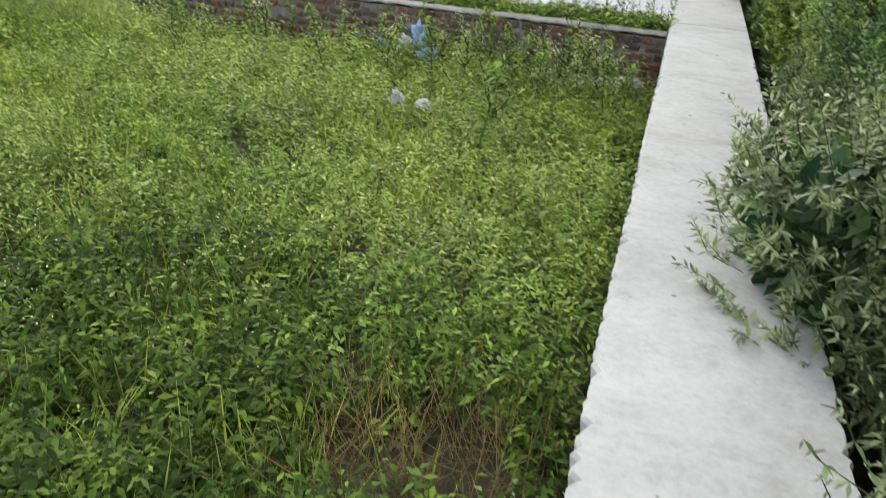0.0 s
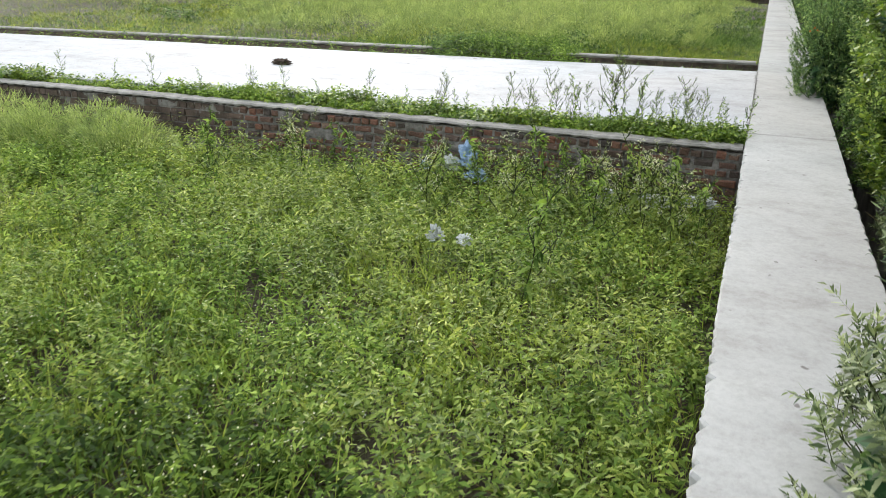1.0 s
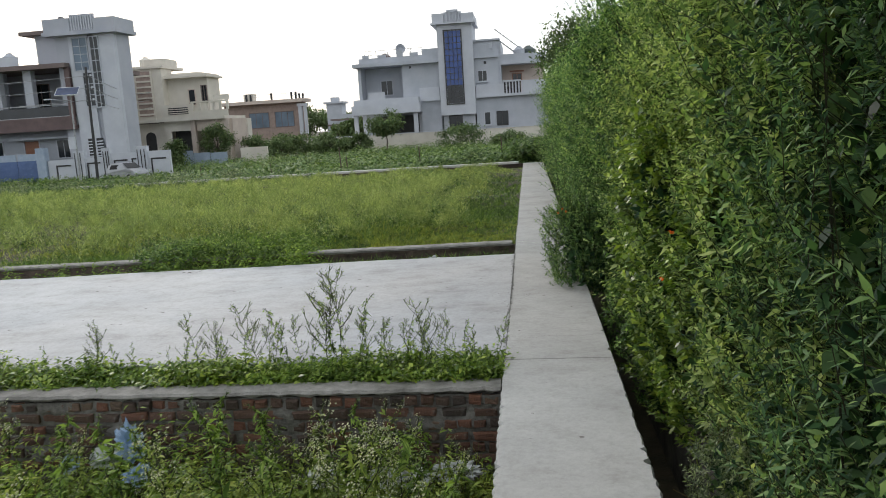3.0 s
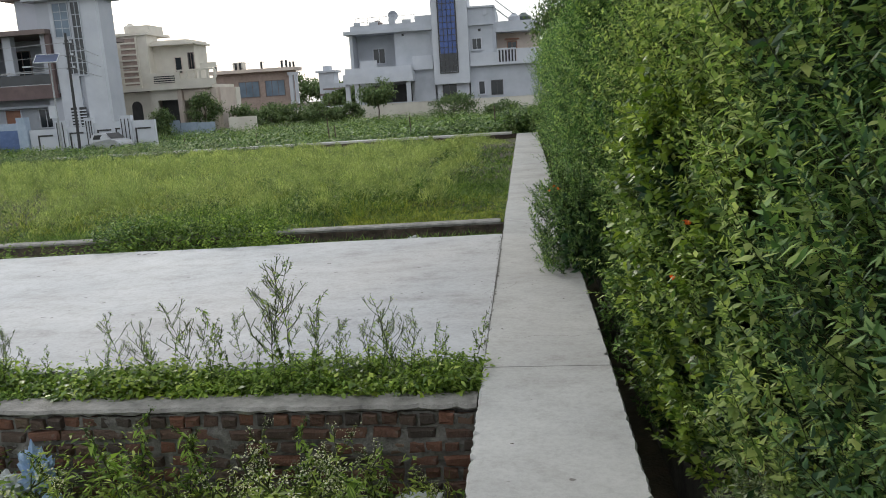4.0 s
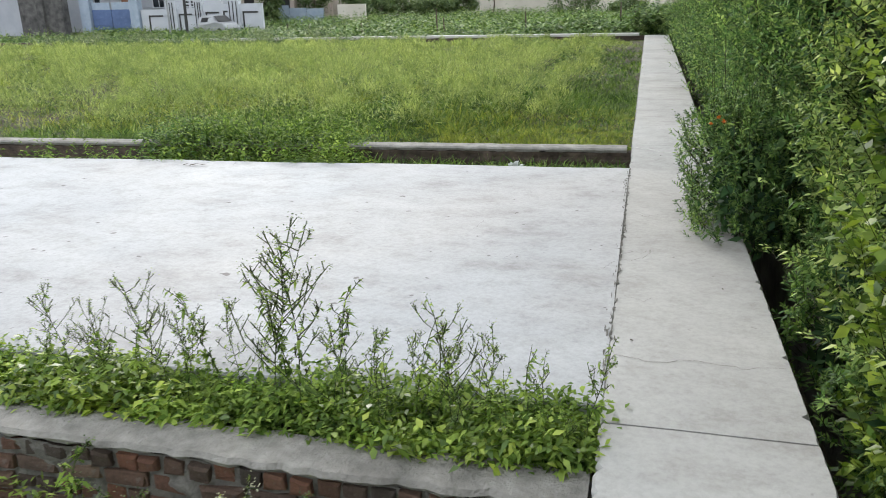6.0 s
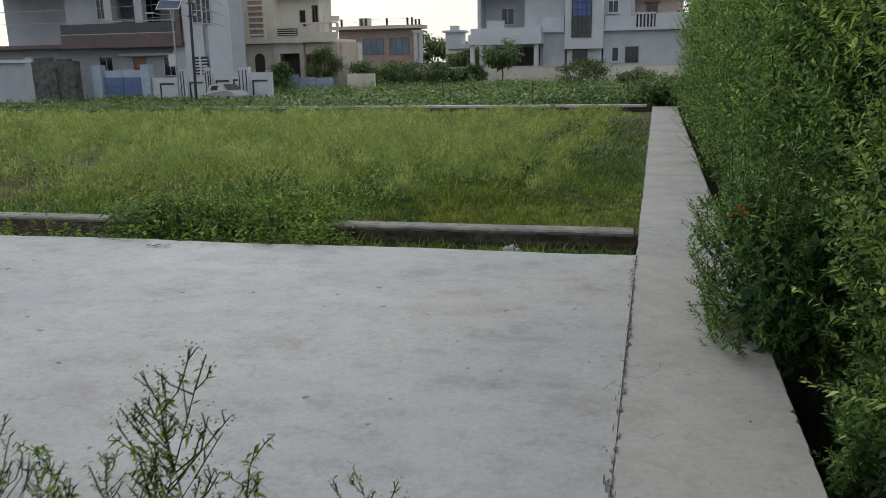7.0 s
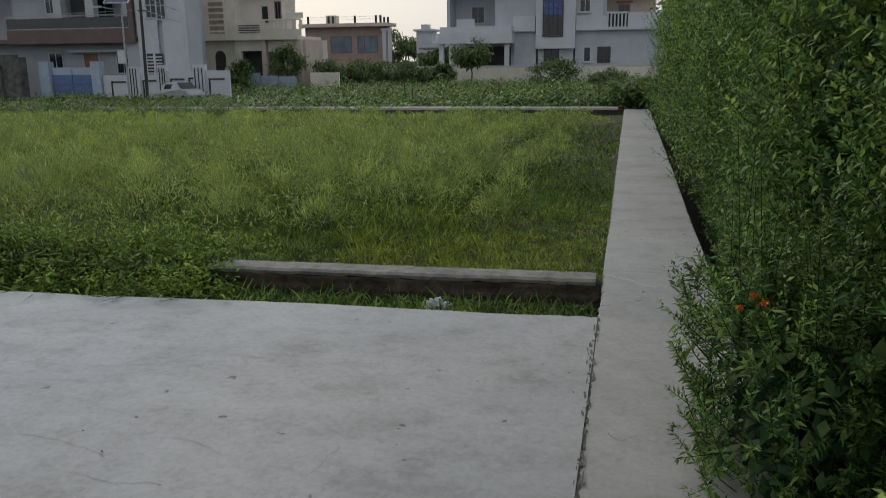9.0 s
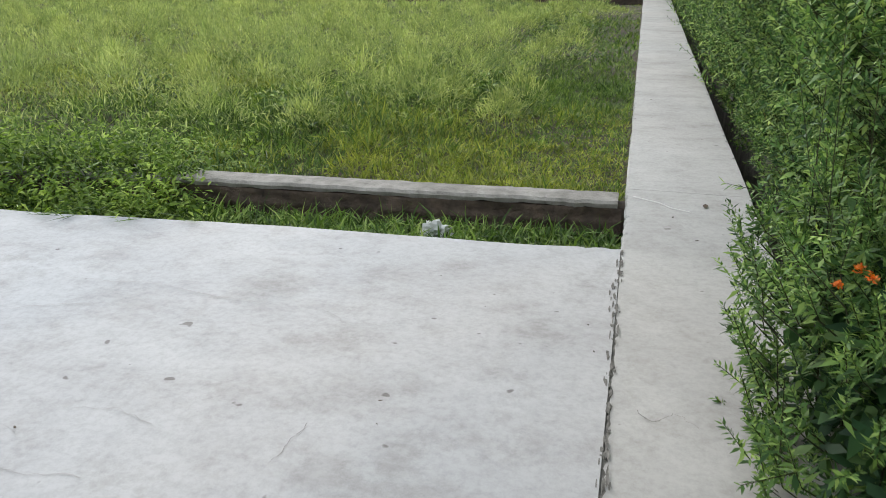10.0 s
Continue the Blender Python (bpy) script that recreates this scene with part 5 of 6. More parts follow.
def house_a():
    """Grey two-storey house with a stair tower glazed in blue."""
    h = empty("house", "grey two-storey house with a blue-glazed stair tower", "house")
    g = -.5
    boxes("wall", [(-10.1, -8.1, 66, 66.3, g, 8.1), (-11.8, -10.1, 66, 66.3, 4.1, 8.1), (-16.2, -15.9, 66, 76, 4.1, 8.1), (-16.2, -10.1, 69.5, 69.8, g, 4.1), (-15.9, -11.8, 68.2, 68.5, 4.1, 7.7), (-11.8, -11.5, 66.3, 68.2, 4.1, 7.7), (-16.2, 2.1, 76, 76.3, g, 8.1), (-10.4, -10.1, 66.3, 69.5, g, 4.1)], M_WALL_A, h)
    boxes("wall", [(-4.65, -2.35, 66, 66.3, g, 9.45), (-2.35, 3.4, 66, 66.3, g, 4.2), (-2.36, -2.06, 66.3, 76, 4.2, 9.45), (3.1, 3.4, 66.3, 76, g, 4.2), (-4.65, -2.35, 68, 68.3, 4, 9.4)], M_WALL_A, h)
    boxes("wall", [(-2.06, 2.1, 68.2, 68.5, 4.2, 7.2), (1.8, 2.1, 68.5, 76, 4.2, 7.2)], M_PINK, h, "pinkish recessed upper wall")
    boxes("roof", [(-16.6, -8.1, 65.4, 76.2, 7.72, 8.05), (-2.06, 2.4, 66.2, 76.2, 7.12, 7.32), (-16.2, 3.4, 66.3, 76, 3.95, 4.15), (-4.65, -2.3, 65.7, 76, 7.85, 8.0), (-4.9, -2.1, 65.8, 76, 9.45, 9.6)], M_WALL_A, h)
    boxes("parapet", [(-16.0, -9.7, 65.9, 66.1, 8.05, 8.55), (-9.7, -8.1, 65.9, 66.1, 8.05, 9.1), (-15.6, -15.0, 65.85, 66.12, 8.55, 8.85), (-14.1, -13.3, 65.85, 66.12, 8.55, 8.8), (-12.2, -11.6, 65.85, 66.12, 8.55, 9.1), (-10.9, -10.1, 65.85, 66.12, 8.55, 8.85), (-2.06, 2.1, 66.4, 66.6, 7.32, 8.1)], M_WALL_A, h)
    boxes("porch_canopy", [(-16.7, -10.0, 64.2, 66, 3.1, 4.0), (-16.5, -10.1, 64.4, 66, 4.0, 4.55), (-15.0, -13.4, 64.5, 64.8, 4.55, 5.2)], M_WHITE, h, "white porch canopy and balcony front")
    for x in (-16.4, -15.5, -10.5):
        boxes("column", [(x - .2, x + .2, 64.5, 64.9, g, 3.1)], M_WHITE, h)
    # near-black panel in place of the shade inside the porch
    boxes("porch_back", [(-15.2, -10.8, 69.35, 69.49, g, 2.9)], M_DARK, h, "dark panel, the porch's shade put into its colour")
    boxes("band", [(-10.1, -8.15, 65.6, 66, 4.1, 5.4), (-4.6, 3.4, 65.5, 66, 4.1, 4.35), (-4.6, -2.0, 65.6, 66, 4.35, 5.3), (-.2, 3.2, 65.6, 66, 4.35, 5.5)], M_WHITE, h, "pale projecting balcony band")
    rail = boxes("railing", [(-2.0, -.2, 65.6, 65.85, 5.45, 5.6)], M_WHITE, h)
    for i in range(6):
        boxes("baluster", [(-2.0 + i * .3, -1.86 + i * .3, 65.65, 65.8, 4.35, 5.45)], M_WHITE, rail)
    # near-black sheet behind the balusters, coloured as the shade there
    boxes("shadow_gap", [(-2.0, -.25, 65.9, 65.98, 4.36, 5.44)], M_DARK, rail)
    window(h, -3.85, -3.35, 1.5, 2.65, 66, M_WHITE, M_DARKGLASS, 1, 1, .08, True)
    window(h, -2.65, -1.65, 1.4, 2.65, 66, M_IRON, M_DARKGLASS, 2, 1)
    window(h, -4.3, -3.5, 5.7, 6.65, 66, M_WHITE, M_DARKGLASS, 2, 1, .08, True)
    window(h, -1.0, -.2, 5.6, 6.25, 68.2, M_DOOR, M_DARKGLASS, 2, 1, .1)
    boxes("shade", [(-1.3, .1, 67.9, 68.2, 6.45, 6.6)], M_DOOR, h)
    window(h, -14.3, -13.2, 5.05, 6.4, 68.2, M_WHITE, M_DARKGLASS, 2, 1, .1)
    boxes("vent", [(-3.72, -3.48, 65.97, 66.0, 7.3, 7.55), (-11.05, -10.85, 65.97, 66.0, 7.35, 7.55)], M_DARK, h)
    boxes("finial", [(-3.15, -2.85, 65.75, 65.9, 8.75, 9.3)], M_WHITE, h)
    # tower
    tw = boxes("tower", [(-8.05, -4.65, 65.2, 70, 2.6, 11.2), (-7.9, -4.8, 65.9, 70, g, 2.6)], M_WHITE, h, "pale stair tower")
    boxes("cap", [(-8.55, -4.35, 64.7, 70.4, 11.15, 11.3), (-8.4, -7.3, 64.8, 65.1, 11.3, 12.15), (-5.6, -4.45, 64.8, 65.1, 11.3, 12.05), (-7.3, -5.6, 65.0, 65.15, 11.3, 12.25), (-8.4, -8.1, 65.1, 70, 11.3, 12.1), (-4.75, -4.45, 65.1, 70, 11.3, 12.0), (-7.0, -5.9, 64.9, 65.1, 12.25, 12.45)] + [(-7.05 + i * .3, -6.95 + i * .3, 64.8, 65.0, 11.35, 12.2) for i in range(5)], M_WHITE, tw)
    gl = boxes("tower_window", [(-7.45, -7.35, 65.1, 65.2, 3.6, 10.65), (-5.78, -5.68, 65.1, 65.2, 3.6, 10.65), (-7.35, -5.78, 65.1, 65.2, 10.55, 10.65), (-7.35, -5.78, 65.1, 65.2, 3.6, 3.7)] + [(-7.35 + 1.57 * i / 4 - .02, -7.35 + 1.57 * i / 4 + .02, 65.12, 65.18, 3.7, 10.55) for i in (1, 2, 3)] + [(-7.35, -5.78, 65.125, 65.175, 3.7 + 6.85 * i / 12 - .02, 3.7 + 6.85 * i / 12 + .02) for i in range(1, 12)], M_IRON, h, "tall window of blue glass panes")
    for i in range(4):
        for j in range(12):
            x = -7.35 + 1.57 * i / 4 + .025
            z = 3.7 + 6.85 * j / 12 + .025
            boxes("pane", [(x, x + .34, 65.185, 65.196, z, z + .52)], M_BLUEGLASS if j > 2 else M_DARKGLASS, gl)
    window(h, -7.3, -6.1, 1.2, 2.5, 65.9, M_IRON, M_DARKGLASS, 2, 1)
    return h


house_a()
water_tank(-.3, 67.5, 7.32, .55, 1.5, M_WALL_A, "grey rooftop water tank")
water_tank(.6, 68.5, 7.32, .75, 1.55)
water_tank(-13.7, 68, 8.05, .55, 1.0, M_BROWN, "brownish rooftop water tank")
railing_a = empty("roof_railing", "thin steel railing along the roof edge", "railing")
for z in (8.9, 9.3):
    tube("rail", [(-15.5, 66.5, z), (-9.7, 66.5, z)], .02, M_STEEL, railing_a, sides=4)
for i in range(6):
    tube("post", [(-15.5 + i * 1.16, 66.5, 8.0), (-15.5 + i * 1.16, 66.5, 9.3)], .02, M_STEEL, railing_a, sides=4)
stair = empty("roof_stair", "thin sloping steel stair on the roof", "stair")
for y in (66.6, 67.3):
    tube("stringer", [(-2.2, y, 9.5), (.1, y, 7.6)], .05, M_STEEL, stair, sides=4)
    tube("handrail", [(-2.6, y, 10.6), (.1, y, 8.4)], .03, M_STEEL, stair, sides=4)


def dish(x, y, z, s=.5):
    d = empty("satellite_dish", "small grey satellite dish on a rooftop", "antenna", at=(x, y, z))
    bm = bmesh.new()
    bmesh.ops.create_uvsphere(bm, u_segments=14, v_segments=8, radius=s)
    bmesh.ops.delete(bm, geom=[v for v in bm.verts if v.co.z > -s * .55], context='VERTS')
    bmesh.ops.solidify(bm, geom=bm.faces[:], thickness=.02)
    for v in bm.verts:
        v.co = Matrix.Rotation(radians(115), 3, 'X') @ v.co + Vector((0, 0, s * 1.6))
    part("reflector", bm, M_WALL_A, d)
    tube("mast", [(0, 0, 0), (0, 0, s * 1.6)], .03, M_STEEL, d)
    return d


dish(-12.0, 67, 8.1, .7)
dish(-33.2, 44, 9.95, .5)


def house_b():
    """Pale house with a tall stair tower and deep maroon-fronted balcony."""
    h = empty("house", "pale house with a tall tower and a maroon balcony", "house")
    g = -.5
    boxes("wall", [(-48, -31.4, 43.6, 43.9, g, 7.2), (-48, -31.4, 41.4, 41.7, g, 3.1), (-40.5, -36.2, 41.2, 41.5, 3.2, 7.2), (-31.7, -31.4, 41.7, 50, g, 7.2)], M_WALL_B, h)
    boxes("floor_slab", [(-48, -30.5, 40.0, 43.6, 3.05, 3.3)], M_MAROON, h)
    boxes("balcony_front", [(-40.0, -30.5, 39.85, 40.0, 3.0, 3.9)], M_MAROON, h, "dark maroon balcony front")
    boxes("roof", [(-48, -30.6, 39.6, 50, 7.15, 7.45)], M_BROWN, h, "brown roof slab with deep eaves")
    boxes("side_fin", [(-30.9, -30.55, 39.9, 43.6, 3.9, 7.15)], M_MAROON, h)
    for x in (-36.3, -33.9):
        boxes("column", [(x - .3, x + .3, 40.3, 40.8, 3.3, 7.15)], M_WALL_A, h)
    boxes("upper_room", [(-34.0, -31.6, 42, 46, 7.45, 9.7)], M_TOWER_B, h)
    boxes("upper_roof", [(-34.8, -31.4, 41.4, 46.5, 9.65, 9.9)], M_BROWN, h)
    r = railing(h, -40.0, -30.6, 39.95, 3.9, 4.75, M_STEEL)
    boxes("glass_screen", [(-40.0, -30.6, 39.94, 39.955, 3.95, 4.6)], M_DARKGLASS, r)
    boxes("roof_railing", [(-48, -34.2, 40.0, 40.08, 7.45, 8.1)], M_WHITE, h)
    tw = boxes("tower", [(-31.4, -27.0, 40.2, 41.9, g, 9.2)], M_TOWER_B, h, "tall pale stair tower")
    boxes("tower_pier", [(-30.4, -28.95, 40.05, 40.2, g, 9.2), (-28.5, -27.0, 39.9, 40.2, g, 9.2)], M_WHITE, tw)
    boxes("cap", [(-31.9, -26.6, 39.5, 42.3, 9.2, 9.45), (-31.8, -29.9, 39.6, 39.9, 9.45, 10.3), (-28.2, -26.7, 39.6, 39.9, 9.45, 10.2), (-26.95, -26.7, 39.9, 42.2, 9.45, 10.2), (-29.9, -28.2, 39.7, 39.85, 9.45, 10.5)], M_TOWER_B, tw)
    for i in range(9):
        boxes("baluster", [(-29.8 + i * .18, -29.72 + i * .18, 39.62, 39.7, 9.5, 10.4)], M_WHITE, tw)
    window(h, -30.1, -29.1, 6.9, 9.0, 40.05, M_WALL_A, M_DIMGLASS, 2, 4)
    window(h, -29.6, -28.95, 4.5, 6.7, 40.05, M_WALL_A, M_DARKGLASS, 2, 3)
    window(h, -28.75, -28.2, 4.4, 9.0, 39.9, M_WALL_A, M_DARKGLASS, 2, 6)
    window(h, -37.8, -36.9, 5.0, 6.25, 41.2, M_WHITE, M_DARKGLASS, 3, 1)
    for x0, x1 in ((-36.0, -34.2), (-33.6, -31.4)):
        window(h, x0 + .3, x1 - .3, 3.6, 6.4, 43.6, M_BROWN, M_DARKGLASS, 2, 2)
    window(h, -35.5, -34.4, 0.2, 2.35, 41.4, M_WHITE, M_DOOR, 1, 1)
    window(h, -33.0, -31.6, 1.1, 2.3, 41.4, M_WHITE, M_DARKGLASS, 3, 1)
    window(h, -38.2, -37.2, 1.0, 2.4, 41.4, M_WHITE, M_DARKGLASS, 2, 1)
    boxes("sunshade", [(-36.2, -31.6, 40.7, 41.4, 2.45, 2.6)], M_WALL_A, h)
    v = boxes("vent", [(-29.85, -28.75, 40.0, 40.04, 1.0, 2.3)], M_DARK, h)
    boxes("louvre", [(-29.85, -28.75, 39.93, 40.0, 1.05 + i * .2, 1.13 + i * .2) for i in range(6)] + [(-29.36, -29.24, 39.92, 40.0, 1.0, 2.3)], M_WHITE, v)
    return h


house_b()
water_tank(-36.1, 42, 7.45, .5, 1.1, M_WALL_A, "pale rooftop water tank")


def house_c():
    """Cream house with a curved-front upper room and balcony."""
    h = empty("house", "cream two-storey house with a balcony and arched niche", "house")
    g = -.5
    boxes("wall", [(-33.0, -29.8, 52, 54, g, 7.8), (-29.8, -26.3, 53, 55.5, 3.6, 6.9), (-30.2, -23.9, 55, 56, g, 3.35), (-29.8, -27.2, 51.6, 51.85, 2.55, 3.35), (-29.8, -29.3, 51.6, 51.85, g, 2.55)], M_CREAM, h)
    boxes("wall", [(-27.0, -24.2, 51.55, 51.8, 2.45, 3.35), (-24.3, -24.0, 51.8, 55, g, 3.35)], M_PINK, h, "pinkish porch front")
    boxes("stair_screen", [(-30.75, -30.6, 51.9, 52.0, 3.6, 7.8)], M_CREAM, h)
    p = boxes("lattice", [(-32.0, -30.75, 51.9, 51.98, 3.9, 7.6)], M_REDBRICK, h)
    boxes("slat", [(-32.0, -30.75, 51.84, 51.9, 4.0 + i * .45, 4.14 + i * .45) for i in range(8)], M_CREAM, p)
    boxes("stair_head", [(-32.6, -29.6, 51.8, 56, 7.8, 8.0), (-31.4, -29.7, 52.5, 55, 8.0, 8.6)], M_CREAM, h)
    boxes("floor_band", [(-33.1, -24.4, 51.2, 56, 3.35, 3.6)], M_CREAM, h)
    boxes("balcony_wall", [(-29.8, -27.2, 51.25, 51.4, 3.6, 4.7)], M_CREAM, h)
    boxes("balcony_wall", [(-27.2, -24.1, 51.25, 51.4, 3.6, 4.1)], M_CREAM, h)
    for i in range(6):
        x = -27.1 + i * .6
        boxes("balcony_pier", [(x - .09, x + .09, 51.22, 51.42, 4.1, 4.75)], M_CREAM, h)
    boxes("handrail", [(-27.2, -24.1, 51.2, 51.45, 4.75, 4.87)], M_CREAM, h)
    v = boxes("vent", [(-29.2, -27.45, 51.22, 51.245, 3.9, 4.45)], M_DARK, h)
    boxes("louvre", [(-29.2, -27.45, 51.16, 51.22, 3.95 + i * .17, 4.02 + i * .17) for i in range(3)], M_CREAM, v)
    boxes("upper_roof", [(-30.4, -26.0, 52.3, 55.7, 6.9, 7.05), (-30.2, -26.2, 52.5, 55.5, 7.05, 7.2), (-29.9, -26.9, 53, 55.5, 7.2, 7.35)], M_CREAM, h, "cream stepped roof edge")
    boxes("low_parapet", [(-25.3, -24.0, 51.4, 51.6, 4.9, 5.3)], M_CREAM, h)
    window(h, -28.0, -27.5, 4.7, 5.9, 53, M_PINK, M_DARKGLASS, 1, 1)
    window(h, -26.85, -26.45, 4.9, 6.2, 53, M_BROWN, M_DARKGLASS, 2, 1)
    # no shutter here: a near-black sheet stands for the shaded opening
    boxes("shutter", [(-29.3, -27.5, 52.4, 52.5, g, 2.55)], M_DARK, h, "dark sheet for the shaded opening under the balcony")
    boxes("floor_line", [(-33.0, -29.8, 51.9, 51.995, 3.3, 3.45)], M_MAROON, h)
    for x in (-27.3, -25.4, -24.4):
        boxes("pillar", [(x - .18, x + .18, 51.4, 51.8, g, 3.35)], M_PINK, h)
    # arched niche: a flat dark panel with its shade as colour
    bm = bmesh.new()
    pts = [(-31.75, 1.0), (-30.85, 1.0)] + [(-31.3 + .45 * math.cos(a), 2.15 + .45 * math.sin(a)) for a in np.linspace(0, math.pi, 9)]
    f = bm.faces.new([bm.verts.new((x, 51.985, z)) for x, z in pts])
    ex = bmesh.ops.extrude_face_region(bm, geom=[f])["geom"]
    bmesh.ops.translate(bm, vec=(0, .01, 0), verts=[v for v in ex if isinstance(v, bmesh.types.BMVert)])
    bmesh.ops.recalc_face_normals(bm, faces=bm.faces)
    part("arch", bm, M_DARK, h, "flat dark panel coloured as the arched niche's shade")
    return h


house_c()
water_tank(-32.0, 54, 8.0, .5, .9, M_CREAM, "pale rooftop water tank")


def house_d():
    """Distant brick house with unfinished roof posts."""
    h = empty("house", "distant reddish-brown house with roof posts", "house")
    boxes("wall", [(-33.8, -24.9, 75, 77, -.5, 5.2)], M_REDBRICK, h)
    boxes("roof", [(-34.2, -24.3, 74.2, 77.2, 5.2, 5.55)], M_PINK, h)
    for x in (-33.2, -30.9, -30.4, -28.0, -25.7, -25.2, -24.8, -24.4):
        boxes("roof_post", [(x - .09, x + .09, 74.4, 74.6, 5.55, 6.3 if x < -25 else 6.1)], M_DARK, h)
    boxes("roof_box", [(-31.4, -30.3, 75, 76, 5.55, 6.4)], M_CREAM, h)
    window(h, -30.9, -28.7, 2.6, 4.2, 75, M_BROWN, M_DIMGLASS, 3, 1)
    window(h, -27.9, -25.8, 2.6, 4.2, 75, M_BROWN, M_DIMGLASS, 3, 1)
    boxes("white_column", [(-25.1, -24.7, 74.6, 75, 1.6, 4.9), (-24.5, -24.2, 74.6, 75, 1.6, 4.9), (-25.2, -24.1, 74.5, 75, 4.7, 5.0)], M_WHITE, h)
    return h


house_d()
for z in (5.95, 6.2):
    tagged(tube("roof_wire", [(-33.2, 74.5, z), (-25, 74.5, z)], .015, M_STEEL, sides=4), "thin wire strung between roof posts", "wire")


def far_house():
    h = empty("house", "small far pale house with a rooftop turret", "house")
    boxes("wall", [(-31.0, -27.0, 110, 118, -.5, 4.2)], M_WALL_A, h)
    boxes("turret", [(-31.0, -28.6, 110, 113, 4.2, 5.9), (-31.4, -28.2, 109.7, 113.3, 5.9, 6.2), (-30.4, -29.3, 110.5, 112, 6.2, 6.9)], M_WALL_A, h)
    boxes("sloping_roof", [(-29, -24, 104, 109, 3.2, 3.45), (-28.5, -22.8, 100, 104, 2.4, 2.65)], M_BROWN, h)
    boxes("dark_wall", [(-28.2, -23, 100.5, 104, -.5, 2.4)], M_OLDWALL, h)
    return h


far_house()


def compound(name, label, rows, mat, cap=None):
    w = empty(name, label, "wall", kind="structure")
    boxes("masonry", rows, mat, w)
    if cap:
        boxes("coping", cap, M_WHITE, w)
    return w


compound("wall_compound_grey", "plain grey compound wall before the house", [(-24.5, 5, 61, 61.2, -.6, 1.15)], M_CREAM, [(-24.5, 5, 60.95, 61.25, 1.15, 1.22)])
compound("wall_compound_cream", "plain cream compound wall piece", [(-23.5, -21.2, 47.0, 47.2, -.6, .95)], M_CREAM)
compound("wall_compound_white", "white compound wall with grooved panels", [(-33.2, -31.0, 37.7, 37.9, -.6, 1.0), (-30.4, -29.0, 37.7, 37.9, -.6, 1.05), (-28.6, -24.2, 37.7, 37.9, -.6, 1.25), (-31.2, -30.4, 37.6, 37.95, -.6, 1.5), (-29.1, -28.5, 37.6, 37.95, -.6, 1.6), (-26.6, -25.8, 37.6, 37.95, -.6, 1.6)], M_WHITE)
trim = empty("trim_dark", "dark groove lines on the white compound wall", "trim", kind="structure")
for x0, x1, z in ((-32.6, -31.5, .55), (-30.3, -29.3, .62), (-28.3, -27.3, .7), (-27.0, -26.0, .75), (-25.6, -24.5, .7)):
    boxes("groove", [(x0, x1, 37.66, 37.69, z, z + .1), (x0, x0 + .1, 37.66, 37.69, -.4, z)], M_IRON, trim)
for x in (-31.1, -30.9, -30.7, -29.0, -28.8, -28.65, -26.5, -26.25, -26.0):
    boxes("groove", [(x, x + .05, 37.56, 37.59, -.2, 1.4)], M_IRON, trim)

gate = empty("metal_gate", "blue sheet-metal double gate between pillars", "gate")
for x0, x1 in ((-37.0, -35.5), (-35.45, -33.95)):
    leaf = boxes("gate_leaf", [(x0, x1, 37.7, 37.76, -.5, 1.05)], M_BLUEGATE, gate)
    boxes("top_panel", [(x0 + .06, x1 - .06, 37.7, 37.74, 1.05, 1.5)], M_BLUESHEET, leaf)
    boxes("rib", [(x0 + .05, x1 - .05, 37.66, 37.7, z, z + .06) for z in (-.3, .1, .5)], M_BLUEGATE, leaf)
boxes("gatepost", [(-37.8, -37.05, 37.5, 38.0, -.6, 1.85)], M_BLUESHEET, gate)
boxes("gatepost", [(-33.9, -33.25, 37.5, 38.0, -.6, 1.85)], M_BLUESHEET, gate)
gate_b = empty("metal_gate", "dark ornamental iron gate with a round lamp post", "gate")
boxes("gate_leaf", [(-30.4, -29.2, 47.6, 47.66, -.5, 1.2)], M_BROWN, gate_b)
boxes("gatepost", [(-30.8, -30.4, 47.4, 47.9, -.6, 1.35), (-29.2, -28.8, 47.4, 47.9, -.6, 1.35)], M_CREAM, gate_b)
bm = bmesh.new()
bmesh.ops.create_icosphere(bm, subdivisions=2, radius=.16, matrix=Matrix.Translation((-29.0, 47.65, 1.52)))
part("globe", bm, M_WHITE, gate_b, "white globe lamp")
sheets = empty("sheet_fence", "pale blue metal sheet fence", "fence")
for x0, x1, z in ((-28.8, -27.9, .95), (-27.85, -26.4, .75), (-26.35, -24.9, .7)):
    boxes("sheet", [(x0, x1, 47.5, 47.56, -.6, z)], M_BLUESHEET, sheets)
shed = empty("wall_rubble", "dark weathered wall at the roadside", "wall", kind="structure")
boxes("masonry", [(-39.8, -36.5, 36.6, 37.2, -.6, 2.15)], M_RUBBLE, shed)
boxes("broken_top", [(-39.6, -38.4, 36.65, 37.15, 2.15, 2.4), (-37.9, -37.0, 36.65, 37.15, 2.15, 2.3)], M_RUBBLE, shed)
boxes("buttress", [(-38.3, -37.8, 36.4, 36.6, -.6, 1.7)], M_RUBBLE, shed)
compound("wall_compound_pale", "pale grey compound wall along the road", [(-47, -39.8, 36.9, 37.2, -.6, 2.1), (-40.4, -39.8, 36.7, 36.9, -.6, 2.45)], M_WALL_B, [(-47, -39.7, 36.66, 37.3, 2.1, 2.3)])


def narrow_to_view(thing, k):
    """Scales a wall's or gate's parts by k along x, to line up in the camera's view."""
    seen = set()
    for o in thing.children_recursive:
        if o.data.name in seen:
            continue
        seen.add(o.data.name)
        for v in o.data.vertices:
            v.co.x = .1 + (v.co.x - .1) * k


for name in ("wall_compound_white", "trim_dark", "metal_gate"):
    narrow_to_view(bpy.data.objects[name], .95)
